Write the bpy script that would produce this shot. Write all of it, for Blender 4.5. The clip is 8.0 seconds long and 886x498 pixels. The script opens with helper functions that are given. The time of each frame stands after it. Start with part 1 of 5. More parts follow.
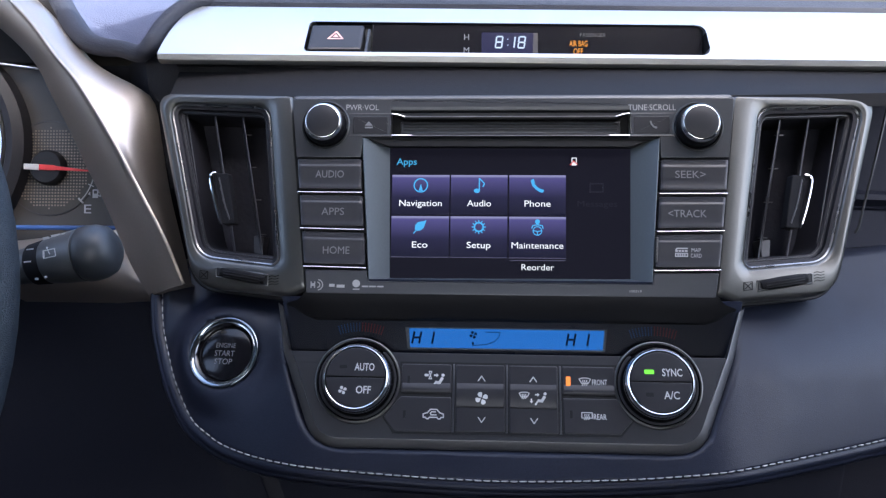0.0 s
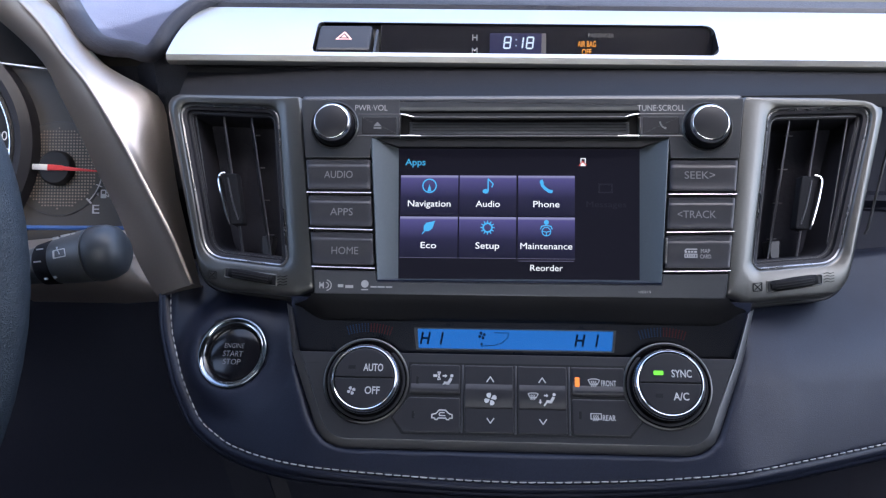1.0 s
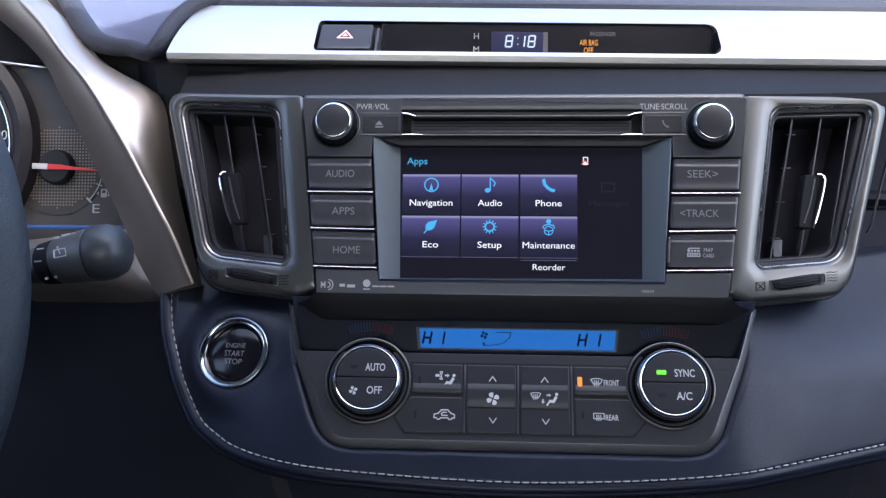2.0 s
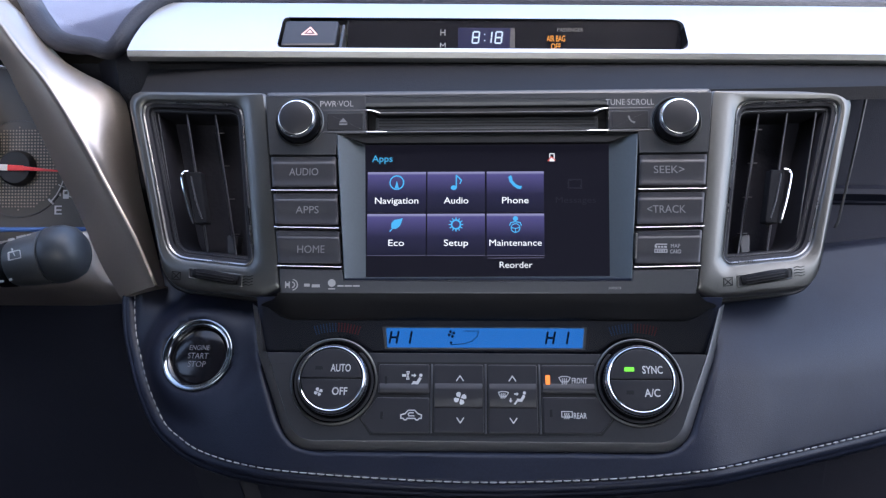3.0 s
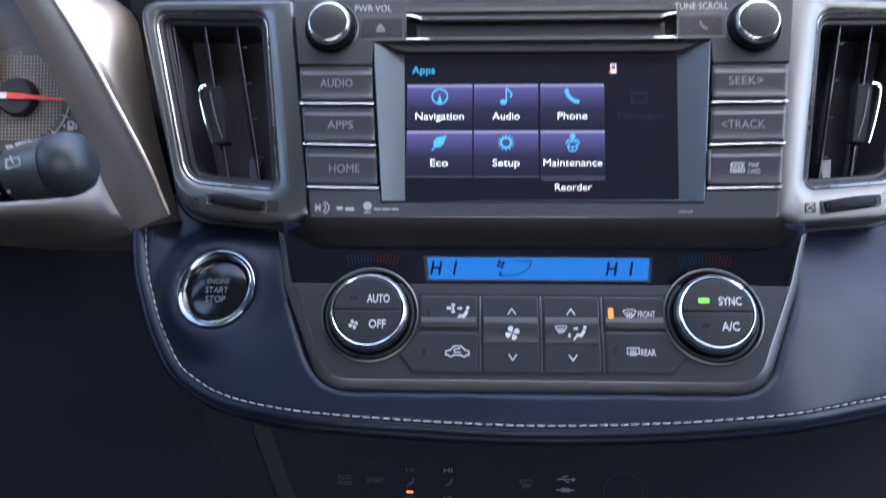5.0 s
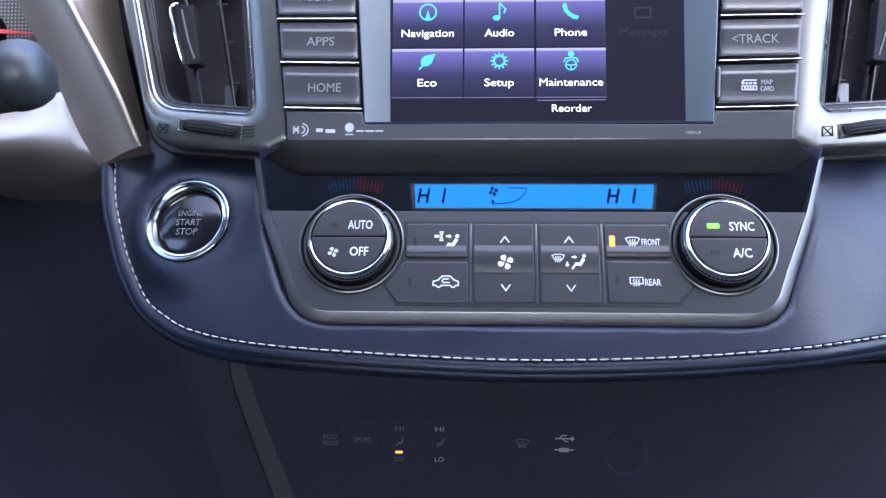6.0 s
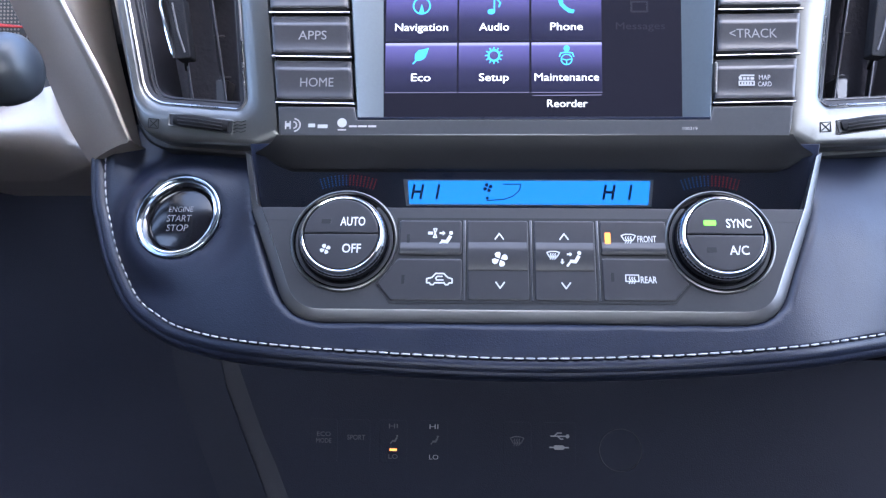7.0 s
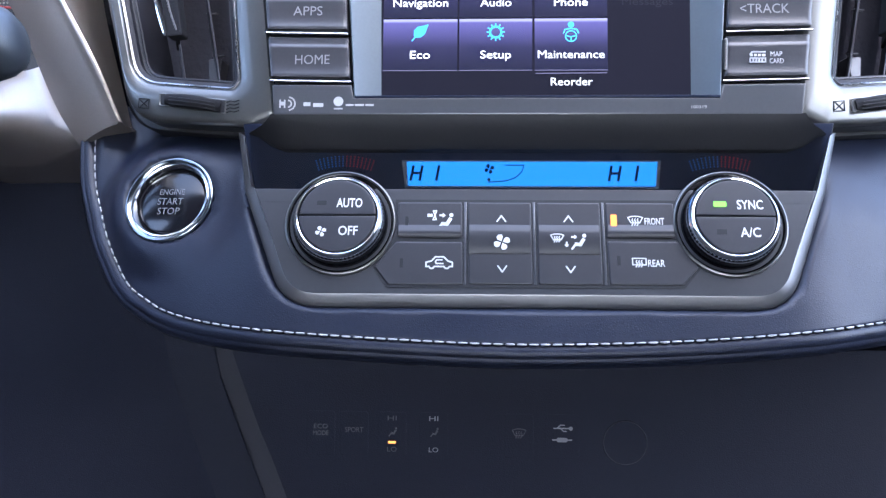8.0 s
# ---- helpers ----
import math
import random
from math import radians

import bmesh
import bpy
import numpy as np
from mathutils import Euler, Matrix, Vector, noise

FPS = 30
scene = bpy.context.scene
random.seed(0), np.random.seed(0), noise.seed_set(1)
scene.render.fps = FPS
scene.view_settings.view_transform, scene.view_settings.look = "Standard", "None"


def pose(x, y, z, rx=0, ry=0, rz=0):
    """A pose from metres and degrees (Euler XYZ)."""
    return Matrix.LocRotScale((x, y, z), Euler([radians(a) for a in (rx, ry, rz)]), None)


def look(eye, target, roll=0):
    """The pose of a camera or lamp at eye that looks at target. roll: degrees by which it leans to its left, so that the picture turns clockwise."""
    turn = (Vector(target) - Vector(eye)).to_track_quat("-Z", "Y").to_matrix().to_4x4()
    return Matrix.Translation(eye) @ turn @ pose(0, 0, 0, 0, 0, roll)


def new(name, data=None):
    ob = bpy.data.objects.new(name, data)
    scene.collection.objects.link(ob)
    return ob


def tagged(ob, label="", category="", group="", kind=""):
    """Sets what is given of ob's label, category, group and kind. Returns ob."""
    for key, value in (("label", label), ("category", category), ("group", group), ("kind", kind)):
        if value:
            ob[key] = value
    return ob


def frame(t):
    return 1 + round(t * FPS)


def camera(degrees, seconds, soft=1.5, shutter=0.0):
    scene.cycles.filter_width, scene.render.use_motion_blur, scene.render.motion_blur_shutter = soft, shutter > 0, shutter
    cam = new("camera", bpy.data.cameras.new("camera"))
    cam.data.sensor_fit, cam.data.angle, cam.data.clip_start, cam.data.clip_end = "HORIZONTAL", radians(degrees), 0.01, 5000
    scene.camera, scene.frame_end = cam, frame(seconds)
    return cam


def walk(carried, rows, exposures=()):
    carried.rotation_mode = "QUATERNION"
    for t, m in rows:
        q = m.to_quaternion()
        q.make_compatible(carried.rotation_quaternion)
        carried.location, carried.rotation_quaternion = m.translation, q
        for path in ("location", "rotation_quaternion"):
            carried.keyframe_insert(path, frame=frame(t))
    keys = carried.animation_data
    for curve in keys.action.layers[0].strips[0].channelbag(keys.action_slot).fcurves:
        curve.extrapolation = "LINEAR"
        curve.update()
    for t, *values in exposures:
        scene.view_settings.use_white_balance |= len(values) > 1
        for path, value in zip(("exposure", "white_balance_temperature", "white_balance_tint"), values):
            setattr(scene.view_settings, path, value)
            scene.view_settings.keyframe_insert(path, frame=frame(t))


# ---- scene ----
# The dash is laid out in its own frame: x right, y into the dash, z up along the radio's face, which leans back.
LEAN_BACK = -18.0
DASH = pose(0, 0, 0.62, LEAN_BACK)

cam = camera(57.0, 8.0, 1.3, 0.4)
ROWS = [
    (0, -0.0081, -0.4517, 0.0006, 3.59, 2.10, 0.61),
    (0.5, -0.0105, -0.4518, 0.0008, 3.70, 2.10, 0.69),
    (1, -0.0110, -0.4515, 0.0003, 3.84, 2.17, 0.69),
    (2.5, -0.0133, -0.4478, 0.0008, 3.60, 2.09, 0.55),
    (3, -0.0042, -0.4443, -0.0004, 2.52, 2.13, 0.04),
    (3.5, -0.0055, -0.4439, 0.0003, 2.51, 2.00, 0.09),
    (4, -0.0071, -0.4416, 0.0002, 2.59, 1.94, 0.12),
    (4.5, -0.0121, -0.4393, -0.0009, 2.60, 2.05, 0.15),
    (4.7, -0.0204, -0.4334, -0.0075, 2.56, 2.51, 0.18),
    (4.8, -0.0283, -0.4270, -0.0234, 2.49, 3.40, 0.37),
    (4.9, -0.0341, -0.4105, -0.0337, 2.19, 3.02, 0.34),
    (5, -0.0289, -0.3966, -0.0390, 2.68, 2.28, 0.35),
    (5.1, -0.0331, -0.3892, -0.0515, 2.58, 2.28, 0.34),
    (5.2, -0.0380, -0.3836, -0.0612, 2.64, 2.54, 0.28),
    (6.3, -0.0211, -0.3630, -0.0721, 2.78, 2.31, 0.43),
    (6.5, -0.0235, -0.3620, -0.0715, 2.48, 2.14, 0.43),
    (7, -0.0231, -0.3613, -0.0712, 2.52, 2.05, 0.44),
    (7.5, -0.0208, -0.3581, -0.0730, 2.55, 2.02, 0.45),
    (8, -0.0234, -0.3486, -0.0775, 2.55, 1.97, 0.45),
]


def eye(x, y, z, yaw, pitch, roll):
    return DASH @ pose(x, y, z, 0, 0, yaw) @ pose(0, 0, 0, 90 + pitch) @ pose(0, 0, 0, 0, 0, roll)


walk(cam, [(t, eye(*row)) for t, *row in ROWS], [(0.0, 2.86, 6000, 10), (4.6, 2.86, 6000, 10), (5.4, 3.94, 5700, 10), (8.0, 4.25, 5650, 10)])

# ---- light ----
SUN_UP, SUN_ROUND = 48.0, 155.0
world = bpy.data.worlds.new("sky")
scene.world = world
world.use_nodes = True
wn, wl = world.node_tree.nodes, world.node_tree.links
sky = wn.new("ShaderNodeTexSky")
sky.sky_type, sky.sun_disc = "NISHITA", False
sky.sun_elevation, sky.sun_rotation = radians(SUN_UP), radians(SUN_ROUND)
sky.air_density, sky.dust_density, sky.ozone_density = 1.0, 5.0, 1.0
wl.new(sky.outputs[0], wn["Background"].inputs[0])
wn["Background"].inputs[1].default_value = 0.15

sun = new("sun", bpy.data.lights.new("sun", "SUN"))
sun.data.energy, sun.data.angle, sun.data.color = 2.0, radians(0.6), (1.0, 0.93, 0.83)
a, b = radians(SUN_ROUND), radians(SUN_UP)
sun.matrix_world = look((0, 0, 5), (-math.sin(a) * math.cos(b), -math.cos(a) * math.cos(b), 5 - math.sin(b)))


# ---- materials ----
def material(name, base, rough=0.5, metal=0.0, grain=0.0, bump=0.0, vary=0.0, coat=0.0, spec=0.5, cells=False, wear=0.0, sheen=0.0):
    """A surface: base colour, roughness, metal; grain per metre with a bump depth; vary: tone drift; wear: roughness drift."""
    m = bpy.data.materials.new(name)
    m.use_nodes = True
    n, l = m.node_tree.nodes, m.node_tree.links
    s = n["Principled BSDF"]
    s.inputs["Base Color"].default_value = (*base, 1)
    s.inputs["Roughness"].default_value = rough
    s.inputs["Metallic"].default_value = metal
    s.inputs["Coat Weight"].default_value = coat
    s.inputs["Coat Roughness"].default_value = 0.06
    s.inputs["Specular IOR Level"].default_value = spec
    if sheen:
        s.inputs["Sheen Weight"].default_value = sheen
    where = n.new("ShaderNodeTexCoord")
    if vary:
        big = n.new("ShaderNodeTexNoise")
        big.inputs["Scale"].default_value, big.inputs["Detail"].default_value = 14, 6
        fine = n.new("ShaderNodeTexNoise")
        fine.inputs["Scale"].default_value, fine.inputs["Detail"].default_value = 900, 2
        l.new(where.outputs["Object"], big.inputs["Vector"])
        l.new(where.outputs["Object"], fine.inputs["Vector"])
        add = n.new("ShaderNodeMath")
        add.operation = "ADD"
        l.new(big.outputs["Fac"], add.inputs[0])
        l.new(fine.outputs["Fac"], add.inputs[1])
        span = n.new("ShaderNodeMapRange")
        span.inputs["From Min"].default_value, span.inputs["From Max"].default_value = 0.6, 1.4
        span.inputs["To Min"].default_value, span.inputs["To Max"].default_value = 1 - vary, 1 + vary
        l.new(add.outputs[0], span.inputs["Value"])
        tone = n.new("ShaderNodeVectorMath")
        tone.operation = "SCALE"
        tone.inputs[0].default_value = base
        l.new(span.outputs[0], tone.inputs["Scale"])
        l.new(tone.outputs[0], s.inputs["Base Color"])
    if wear:
        smear = n.new("ShaderNodeTexNoise")
        smear.inputs["Scale"].default_value, smear.inputs["Detail"].default_value = 38, 8
        smear.inputs["Roughness"].default_value = 0.65
        l.new(where.outputs["Object"], smear.inputs["Vector"])
        span = n.new("ShaderNodeMapRange")
        span.inputs["From Min"].default_value, span.inputs["From Max"].default_value = 0.3, 0.7
        span.inputs["To Min"].default_value, span.inputs["To Max"].default_value = max(rough - wear, 0.02), rough + wear
        l.new(smear.outputs["Fac"], span.inputs["Value"])
        l.new(span.outputs[0], s.inputs["Roughness"])
    if grain:
        if cells:
            tex = n.new("ShaderNodeTexVoronoi")
            tex.feature = "DISTANCE_TO_EDGE"
            tex.inputs["Scale"].default_value = grain
            warp = n.new("ShaderNodeTexNoise")
            warp.inputs["Scale"].default_value = grain * 0.35
            mix = n.new("ShaderNodeMix")
            mix.data_type = "VECTOR"
            mix.inputs["Factor"].default_value = 0.002
            l.new(where.outputs["Object"], mix.inputs[4])
            l.new(warp.outputs["Color"], mix.inputs[5])
            l.new(where.outputs["Object"], warp.inputs["Vector"])
            l.new(mix.outputs[1], tex.inputs["Vector"])
            out = tex.outputs["Distance"]
        else:
            tex = n.new("ShaderNodeTexNoise")
            tex.inputs["Scale"].default_value, tex.inputs["Detail"].default_value = grain, 3
            l.new(where.outputs["Object"], tex.inputs["Vector"])
            out = tex.outputs["Fac"]
        relief = n.new("ShaderNodeBump")
        relief.inputs["Strength"].default_value, relief.inputs["Distance"].default_value = 1.0, bump
        l.new(out, relief.inputs["Height"])
        l.new(relief.outputs[0], s.inputs["Normal"])
    return m


def clear_pane(name, tint, rough):
    """A clear lens: it lets light through and mirrors by its angle."""
    m = bpy.data.materials.new(name)
    m.use_nodes = True
    n, l = m.node_tree.nodes, m.node_tree.links
    n.remove(n["Principled BSDF"])
    mix, fres = n.new("ShaderNodeMixShader"), n.new("ShaderNodeFresnel")
    fres.inputs["IOR"].default_value = 1.65
    through_, mirror = n.new("ShaderNodeBsdfTransparent"), n.new("ShaderNodeBsdfGlossy")
    through_.inputs["Color"].default_value = (*tint, 1)
    mirror.inputs["Roughness"].default_value = rough
    l.new(fres.outputs[0], mix.inputs[0])
    l.new(through_.outputs[0], mix.inputs[1])
    l.new(mirror.outputs[0], mix.inputs[2])
    l.new(mix.outputs[0], n["Material Output"].inputs["Surface"])
    return m


LIT = 0.155


def glow(name, colour, strength=1.0, body=(0.01, 0.01, 0.012)):
    """A thing that gives off light of its own: a lamp, a lit legend or a display."""
    m = bpy.data.materials.new(name)
    m.use_nodes = True
    s = m.node_tree.nodes["Principled BSDF"]
    s.inputs["Base Color"].default_value = (*body, 1)
    s.inputs["Roughness"].default_value = 0.35
    s.inputs["Specular IOR Level"].default_value = 0.12
    s.inputs["Emission Color"].default_value = (*colour, 1)
    s.inputs["Emission Strength"].default_value = strength * LIT
    return m


def tile_glow(name, low, high, edge):
    """A lit key on the display: it brightens towards its upper edge, as the key is drawn."""
    m = bpy.data.materials.new(name)
    m.use_nodes = True
    n, l = m.node_tree.nodes, m.node_tree.links
    s = n["Principled BSDF"]
    s.inputs["Base Color"].default_value, s.inputs["Roughness"].default_value = (0.01, 0.01, 0.012, 1), 0.15
    where, split, ramp = n.new("ShaderNodeTexCoord"), n.new("ShaderNodeSeparateXYZ"), n.new("ShaderNodeValToRGB")
    l.new(where.outputs["Generated"], split.inputs[0])
    l.new(split.outputs["Z"], ramp.inputs[0])
    r = ramp.color_ramp
    r.elements[0].position, r.elements[0].color = 0.0, (*low, 1)
    r.elements[1].position, r.elements[1].color = 0.93, (*high, 1)
    e = r.elements.new(0.45)
    e.color = tuple(0.86 * p + 0.14 * q for p, q in zip(low, high)) + (1,)
    e = r.elements.new(0.965)
    e.color = (*edge, 1)
    l.new(ramp.outputs[0], s.inputs["Emission Color"])
    s.inputs["Emission Strength"].default_value = LIT
    return m


LEATHER = material("leather", (0.0092, 0.0118, 0.0235), 0.40, spec=0.29, grain=1050, bump=0.00010, vary=0.25, cells=True, wear=0.07)
SOFT = material("soft_touch_vinyl", (0.060, 0.071, 0.122), 0.5, grain=1000, bump=0.0008, vary=0.2)
ROLL = material("padded_vinyl", (0.021, 0.024, 0.036), 0.6, spec=0.3, grain=1100, bump=0.0006, vary=0.1)
SILVER = material("silver_paint", (0.53, 0.535, 0.54), 0.34, 0.85, grain=2600, bump=0.00001, vary=0.03, wear=0.03)
TRIM = material("warm_silver_paint", (0.44, 0.39, 0.345), 0.42, 0.85, grain=2600, bump=0.00001, vary=0.04, wear=0.03)
SATIN = material("satin_grey_paint", (0.128, 0.128, 0.125), 0.34, 0.85, grain=2400, bump=0.00001, vary=0.04, wear=0.03)
GREY = material("dark_grey_paint", (0.070, 0.073, 0.081), 0.33, 0.5, grain=2400, bump=0.00001, vary=0.06, wear=0.04)
KEY = material("charcoal_keys", (0.041, 0.041, 0.047), 0.34, 0.25, grain=2400, bump=0.00001, vary=0.06, wear=0.04)
PANEL = material("panel_grey_paint", (0.030, 0.031, 0.035), 0.42, 0.2, spec=0.35, grain=2400, bump=0.00001, vary=0.06, wear=0.04)
PANELKEY = material("panel_keys", (0.022, 0.022, 0.026), 0.40, 0.1, spec=0.4, grain=2400, bump=0.00001, vary=0.06, wear=0.05)
WHEEL = material("wheel_leather", (0.024, 0.031, 0.040), 0.5, grain=900, bump=0.0005, vary=0.15, cells=True, wear=0.08)
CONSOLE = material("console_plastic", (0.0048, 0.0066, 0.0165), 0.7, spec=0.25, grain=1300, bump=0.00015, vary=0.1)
VANE = material("vane_plastic", (0.019, 0.019, 0.024), 0.5, spec=0.22, wear=0.06)
# greyer plastic: the light on the vanes' front edges, put in as colour
VANEEDGE = material("highlit_vane_edge", (0.06, 0.06, 0.068), 0.5, spec=0.3, wear=0.06)
VOID = material("duct_black", (0.030, 0.030, 0.038), 0.95, spec=0.02, grain=300, bump=0.0005)
LEGEND = material("dim_legend", (0.20, 0.20, 0.21), 0.5)
SHELF = material("shelf_plastic", (0.010, 0.010, 0.012), 0.65, spec=0.17, grain=1300, bump=0.0002, vary=0.1)
# paler console plastic: soft light on the sloping sides is painted in
LITSIDE = material("console_lit_side", (0.0070, 0.0086, 0.0172), 0.62, spec=0.3, grain=1300, bump=0.00012, vary=0.1)
RIM = material("panel_rim_paint", (0.145, 0.145, 0.15), 0.34, 0.75, vary=0.04, wear=0.02)
STALK = material("stalk_plastic", (0.062, 0.066, 0.071), 0.36, grain=1800, bump=0.00006, vary=0.1, wear=0.05)
STALKCAP = material("stalk_cap_plastic", (0.030, 0.034, 0.040), 0.4, grain=1800, bump=0.00006, vary=0.1, wear=0.05)
BEVEL = material("blue_grey_bezel", (0.075, 0.088, 0.10), 0.40, 0.35, vary=0.06)
BLACK = material("black_plastic", (0.010, 0.010, 0.012), 0.5, spec=0.3, grain=1600, bump=0.00006, vary=0.1)
MATT = material("matt_black_plastic", (0.007, 0.007, 0.009), 0.75, spec=0.2, grain=1300, bump=0.00015, vary=0.1)
GLOSS = material("gloss_black", (0.009, 0.0125, 0.027), 0.3, spec=0.2, wear=0.05)
CAPGLOSS = material("gloss_cap", (0.006, 0.006, 0.008), 0.14, spec=0.35, wear=0.015)
SMOKED = material("smoked_lens", (0.010, 0.010, 0.013), 0.14, spec=0.4, wear=0.03)
PANE = clear_pane("clear_lens", (0.93, 0.94, 0.96), 0.05)
SCREEN = glow("display_glass", (0.006, 0.0055, 0.010), 1.0, (0.006, 0.006, 0.008))
SCREEN.node_tree.nodes["Principled BSDF"].inputs["Roughness"].default_value = 0.2
CHROME = material("chrome", (0.86, 0.87, 0.89), 0.07, 1.0, wear=0.03)
DULLCHROME = material("satin_chrome", (0.80, 0.81, 0.83), 0.21, 1.0, wear=0.04)
# chrome darkened in colour, for the dark cabin it would mirror
DIMCHROME = material("dimmed_chrome", (0.27, 0.31, 0.35), 0.16, 1.0, wear=0.04)
RINGCHROME = material("ring_chrome", (0.83, 0.84, 0.86), 0.12, 1.0, wear=0.04)
KEYLINE = material("dark_satin_line", (0.12, 0.12, 0.125), 0.34, 0.9, wear=0.05)
LIPLINE = material("bright_lip", (0.30, 0.30, 0.31), 0.28, 0.9, wear=0.04)
BADGE = material("printed_mark", (0.38, 0.38, 0.385), 0.5)
BUTTONINK = material("dim_button_legend", (0.115, 0.115, 0.125), 0.5)
INK = material("grey_legend", (0.40, 0.40, 0.41), 0.5)
FAINT = material("faint_legend", (0.045, 0.046, 0.052), 0.5)
WHITE = material("white_legend", (0.52, 0.52, 0.52), 0.5)
THREAD = material("pale_grey_thread", (0.36, 0.355, 0.365), 0.75, grain=5000, bump=0.00008)
DIAL = material("gauge_face", (0.046, 0.042, 0.039), 0.5, 0.1, vary=0.08)
DOT = material("gauge_studs", (0.25, 0.205, 0.165), 0.35, 0.5)
RED = material("needle_red", (0.55, 0.03, 0.03), 0.4)
LINING = material("headlining", (0.24, 0.235, 0.23), 0.95, grain=900, bump=0.0004, vary=0.06)
CARPET = material("dark_carpet", (0.02, 0.02, 0.022), 0.95, grain=500, bump=0.002, vary=0.2)
SIDEBOARD = material("brown_side_board", (0.07, 0.055, 0.045), 0.8, grain=700, bump=0.0003, vary=0.1)
CABIN = material("cabin_trim", (0.06, 0.055, 0.05), 0.7, grain=700, bump=0.0003, vary=0.1)
LCD = glow("lcd_blue", (0.020, 0.150, 0.50), 1.0)
SEGMENT = material("lcd_segment", (0.003, 0.008, 0.03), 0.6, spec=0.08)
DIGIT = glow("clock_digit", (0.70, 0.82, 1.0), 1.1)
CLOCKBACK = glow("clock_back", (0.003, 0.005, 0.055), 1.0)
AMBER = glow("amber_lamp", (1.0, 0.36, 0.03), 1.1)
AMBERHOT = glow("amber_led", (1.0, 0.27, 0.055), 1.3)
GREEN = glow("green_led", (0.26, 1.0, 0.08), 1.0)
UIWHITE = glow("display_white", (0.92, 0.92, 0.95), 1.05)
UIBLUE = glow("display_blue", (0.08, 0.42, 0.78), 1.0)
UICYAN = glow("display_cyan", (0.06, 0.36, 0.62), 1.0)
UIRED = glow("display_red", (0.7, 0.08, 0.06), 1.0)
UIDIM = glow("display_dim", (0.008, 0.0075, 0.014), 1.0)
UIEDGE = glow("display_line", (0.11, 0.10, 0.17), 1.0)
UITILE = tile_glow("display_key", (0.007, 0.007, 0.020), (0.080, 0.070, 0.205), (0.26, 0.25, 0.42))
HOTRED = material("red_dots", (0.26, 0.026, 0.032), 0.6, spec=0.1)
COLDBLUE = material("blue_dots", (0.03, 0.09, 0.28), 0.5)
COLDDOT = material("blue_scale_dots", (0.028, 0.105, 0.29), 0.6, spec=0.1)
HAZARD = material("hazard_pink", (0.85, 0.45, 0.40), 0.5)


# ---- builders ----
BASE = {}


def thing(name, base, label, category, group="", kind=""):
    """A top-level thing: an Empty at its base, in the dash's frame (millimetres)."""
    ob = new(name)
    ob.empty_display_size = 0.02
    at = Vector(base) * 0.001
    ob.matrix_world = DASH @ Matrix.Translation(at)
    BASE[ob.name] = at
    return tagged(ob, label, category, group, kind)


def part(name, bm, mat, parent, label="", smooth=38):
    """Links a bmesh, built in the dash's frame, as one mesh under a thing or a part."""
    at = BASE[parent.name]
    bmesh.ops.recalc_face_normals(bm, faces=bm.faces)
    me = bpy.data.meshes.new(name)
    for v in bm.verts:
        v.co -= at
    for f in bm.faces:
        f.smooth = True
    bm.to_mesh(me)
    bm.free()
    me.set_sharp_from_angle(angle=radians(smooth))
    me.materials.append(mat)
    ob = new(name, me)
    ob.parent = parent
    BASE[ob.name] = at
    return tagged(ob, label) if label else ob


def plane(a, b, c):
    """The frame of the surface y = a + b x + c z (mm): local x along it, y up it, z out of it."""
    n = Vector((b, -1, c)).normalized()
    x = Vector((1, b, 0)).normalized()
    m = Matrix.Identity(4)
    for k, axis in enumerate((x, n.cross(x), n)):
        for r in range(3):
            m[r][k] = axis[r]
    m.translation = Vector((0, a, 0)) * 0.001
    return m


class Face:
    """A flat face of the dash: on(x, z) gives the local place of the point at x, z (mm) on it."""

    def __init__(self, a, b, c, grow=1.0):
        self.a, self.b, self.c, self.grow = a, b, c, grow
        self.m = plane(a, b, c)
        self.back = self.m.inverted()

    def on(self, x, z):
        x, z = -11 + (x + 11) * self.grow, 0.3 + (z - 0.3) * self.grow
        p = self.back @ (Vector((x, self.a + self.b * x + self.c * z, z)) * 0.001)
        return (p.x, p.y)

    def loop(self, pts):
        return [self.on(*p) for p in pts]


def rounded(pts, r, n=5):
    """A loop with rounded corners; r: one radius (m) or one for each corner."""
    out = []
    count = len(pts)
    for i in range(count):
        p, a, b = Vector(pts[i]), Vector(pts[i - 1]), Vector(pts[(i + 1) % count])
        rr = r[i] if isinstance(r, (list, tuple)) else r
        da, db = (a - p), (b - p)
        ang = da.angle(db)
        if rr <= 0 or ang > 3.0:
            out.append(tuple(p))
            continue
        cut = min(rr / math.tan(ang / 2), 0.48 * da.length, 0.48 * db.length)
        s, e = p + da.normalized() * cut, p + db.normalized() * cut
        for k in range(n):
            t = k / (n - 1)
            out.append(tuple((1 - t) ** 2 * s + 2 * t * (1 - t) * p + t * t * e))
    return out


def soft_loop(pts, radii, n=8):
    """A loop with n points round each corner, so that loops of as many corners pair up; radii in mm."""
    out = []
    count = len(pts)
    for i in range(count):
        p, a, b = Vector(pts[i]), Vector(pts[i - 1]), Vector(pts[(i + 1) % count])
        da, db = a - p, b - p
        cut = min(radii[i] * 0.001 / math.tan(da.angle(db) / 2), 0.46 * da.length, 0.46 * db.length)
        cut = max(cut, 0.0004)
        s, e = p + da.normalized() * cut, p + db.normalized() * cut
        for k in range(n):
            t = k / (n - 1)
            out.append(tuple((1 - t) ** 2 * s + 2 * t * (1 - t) * p + t * t * e))
    return out


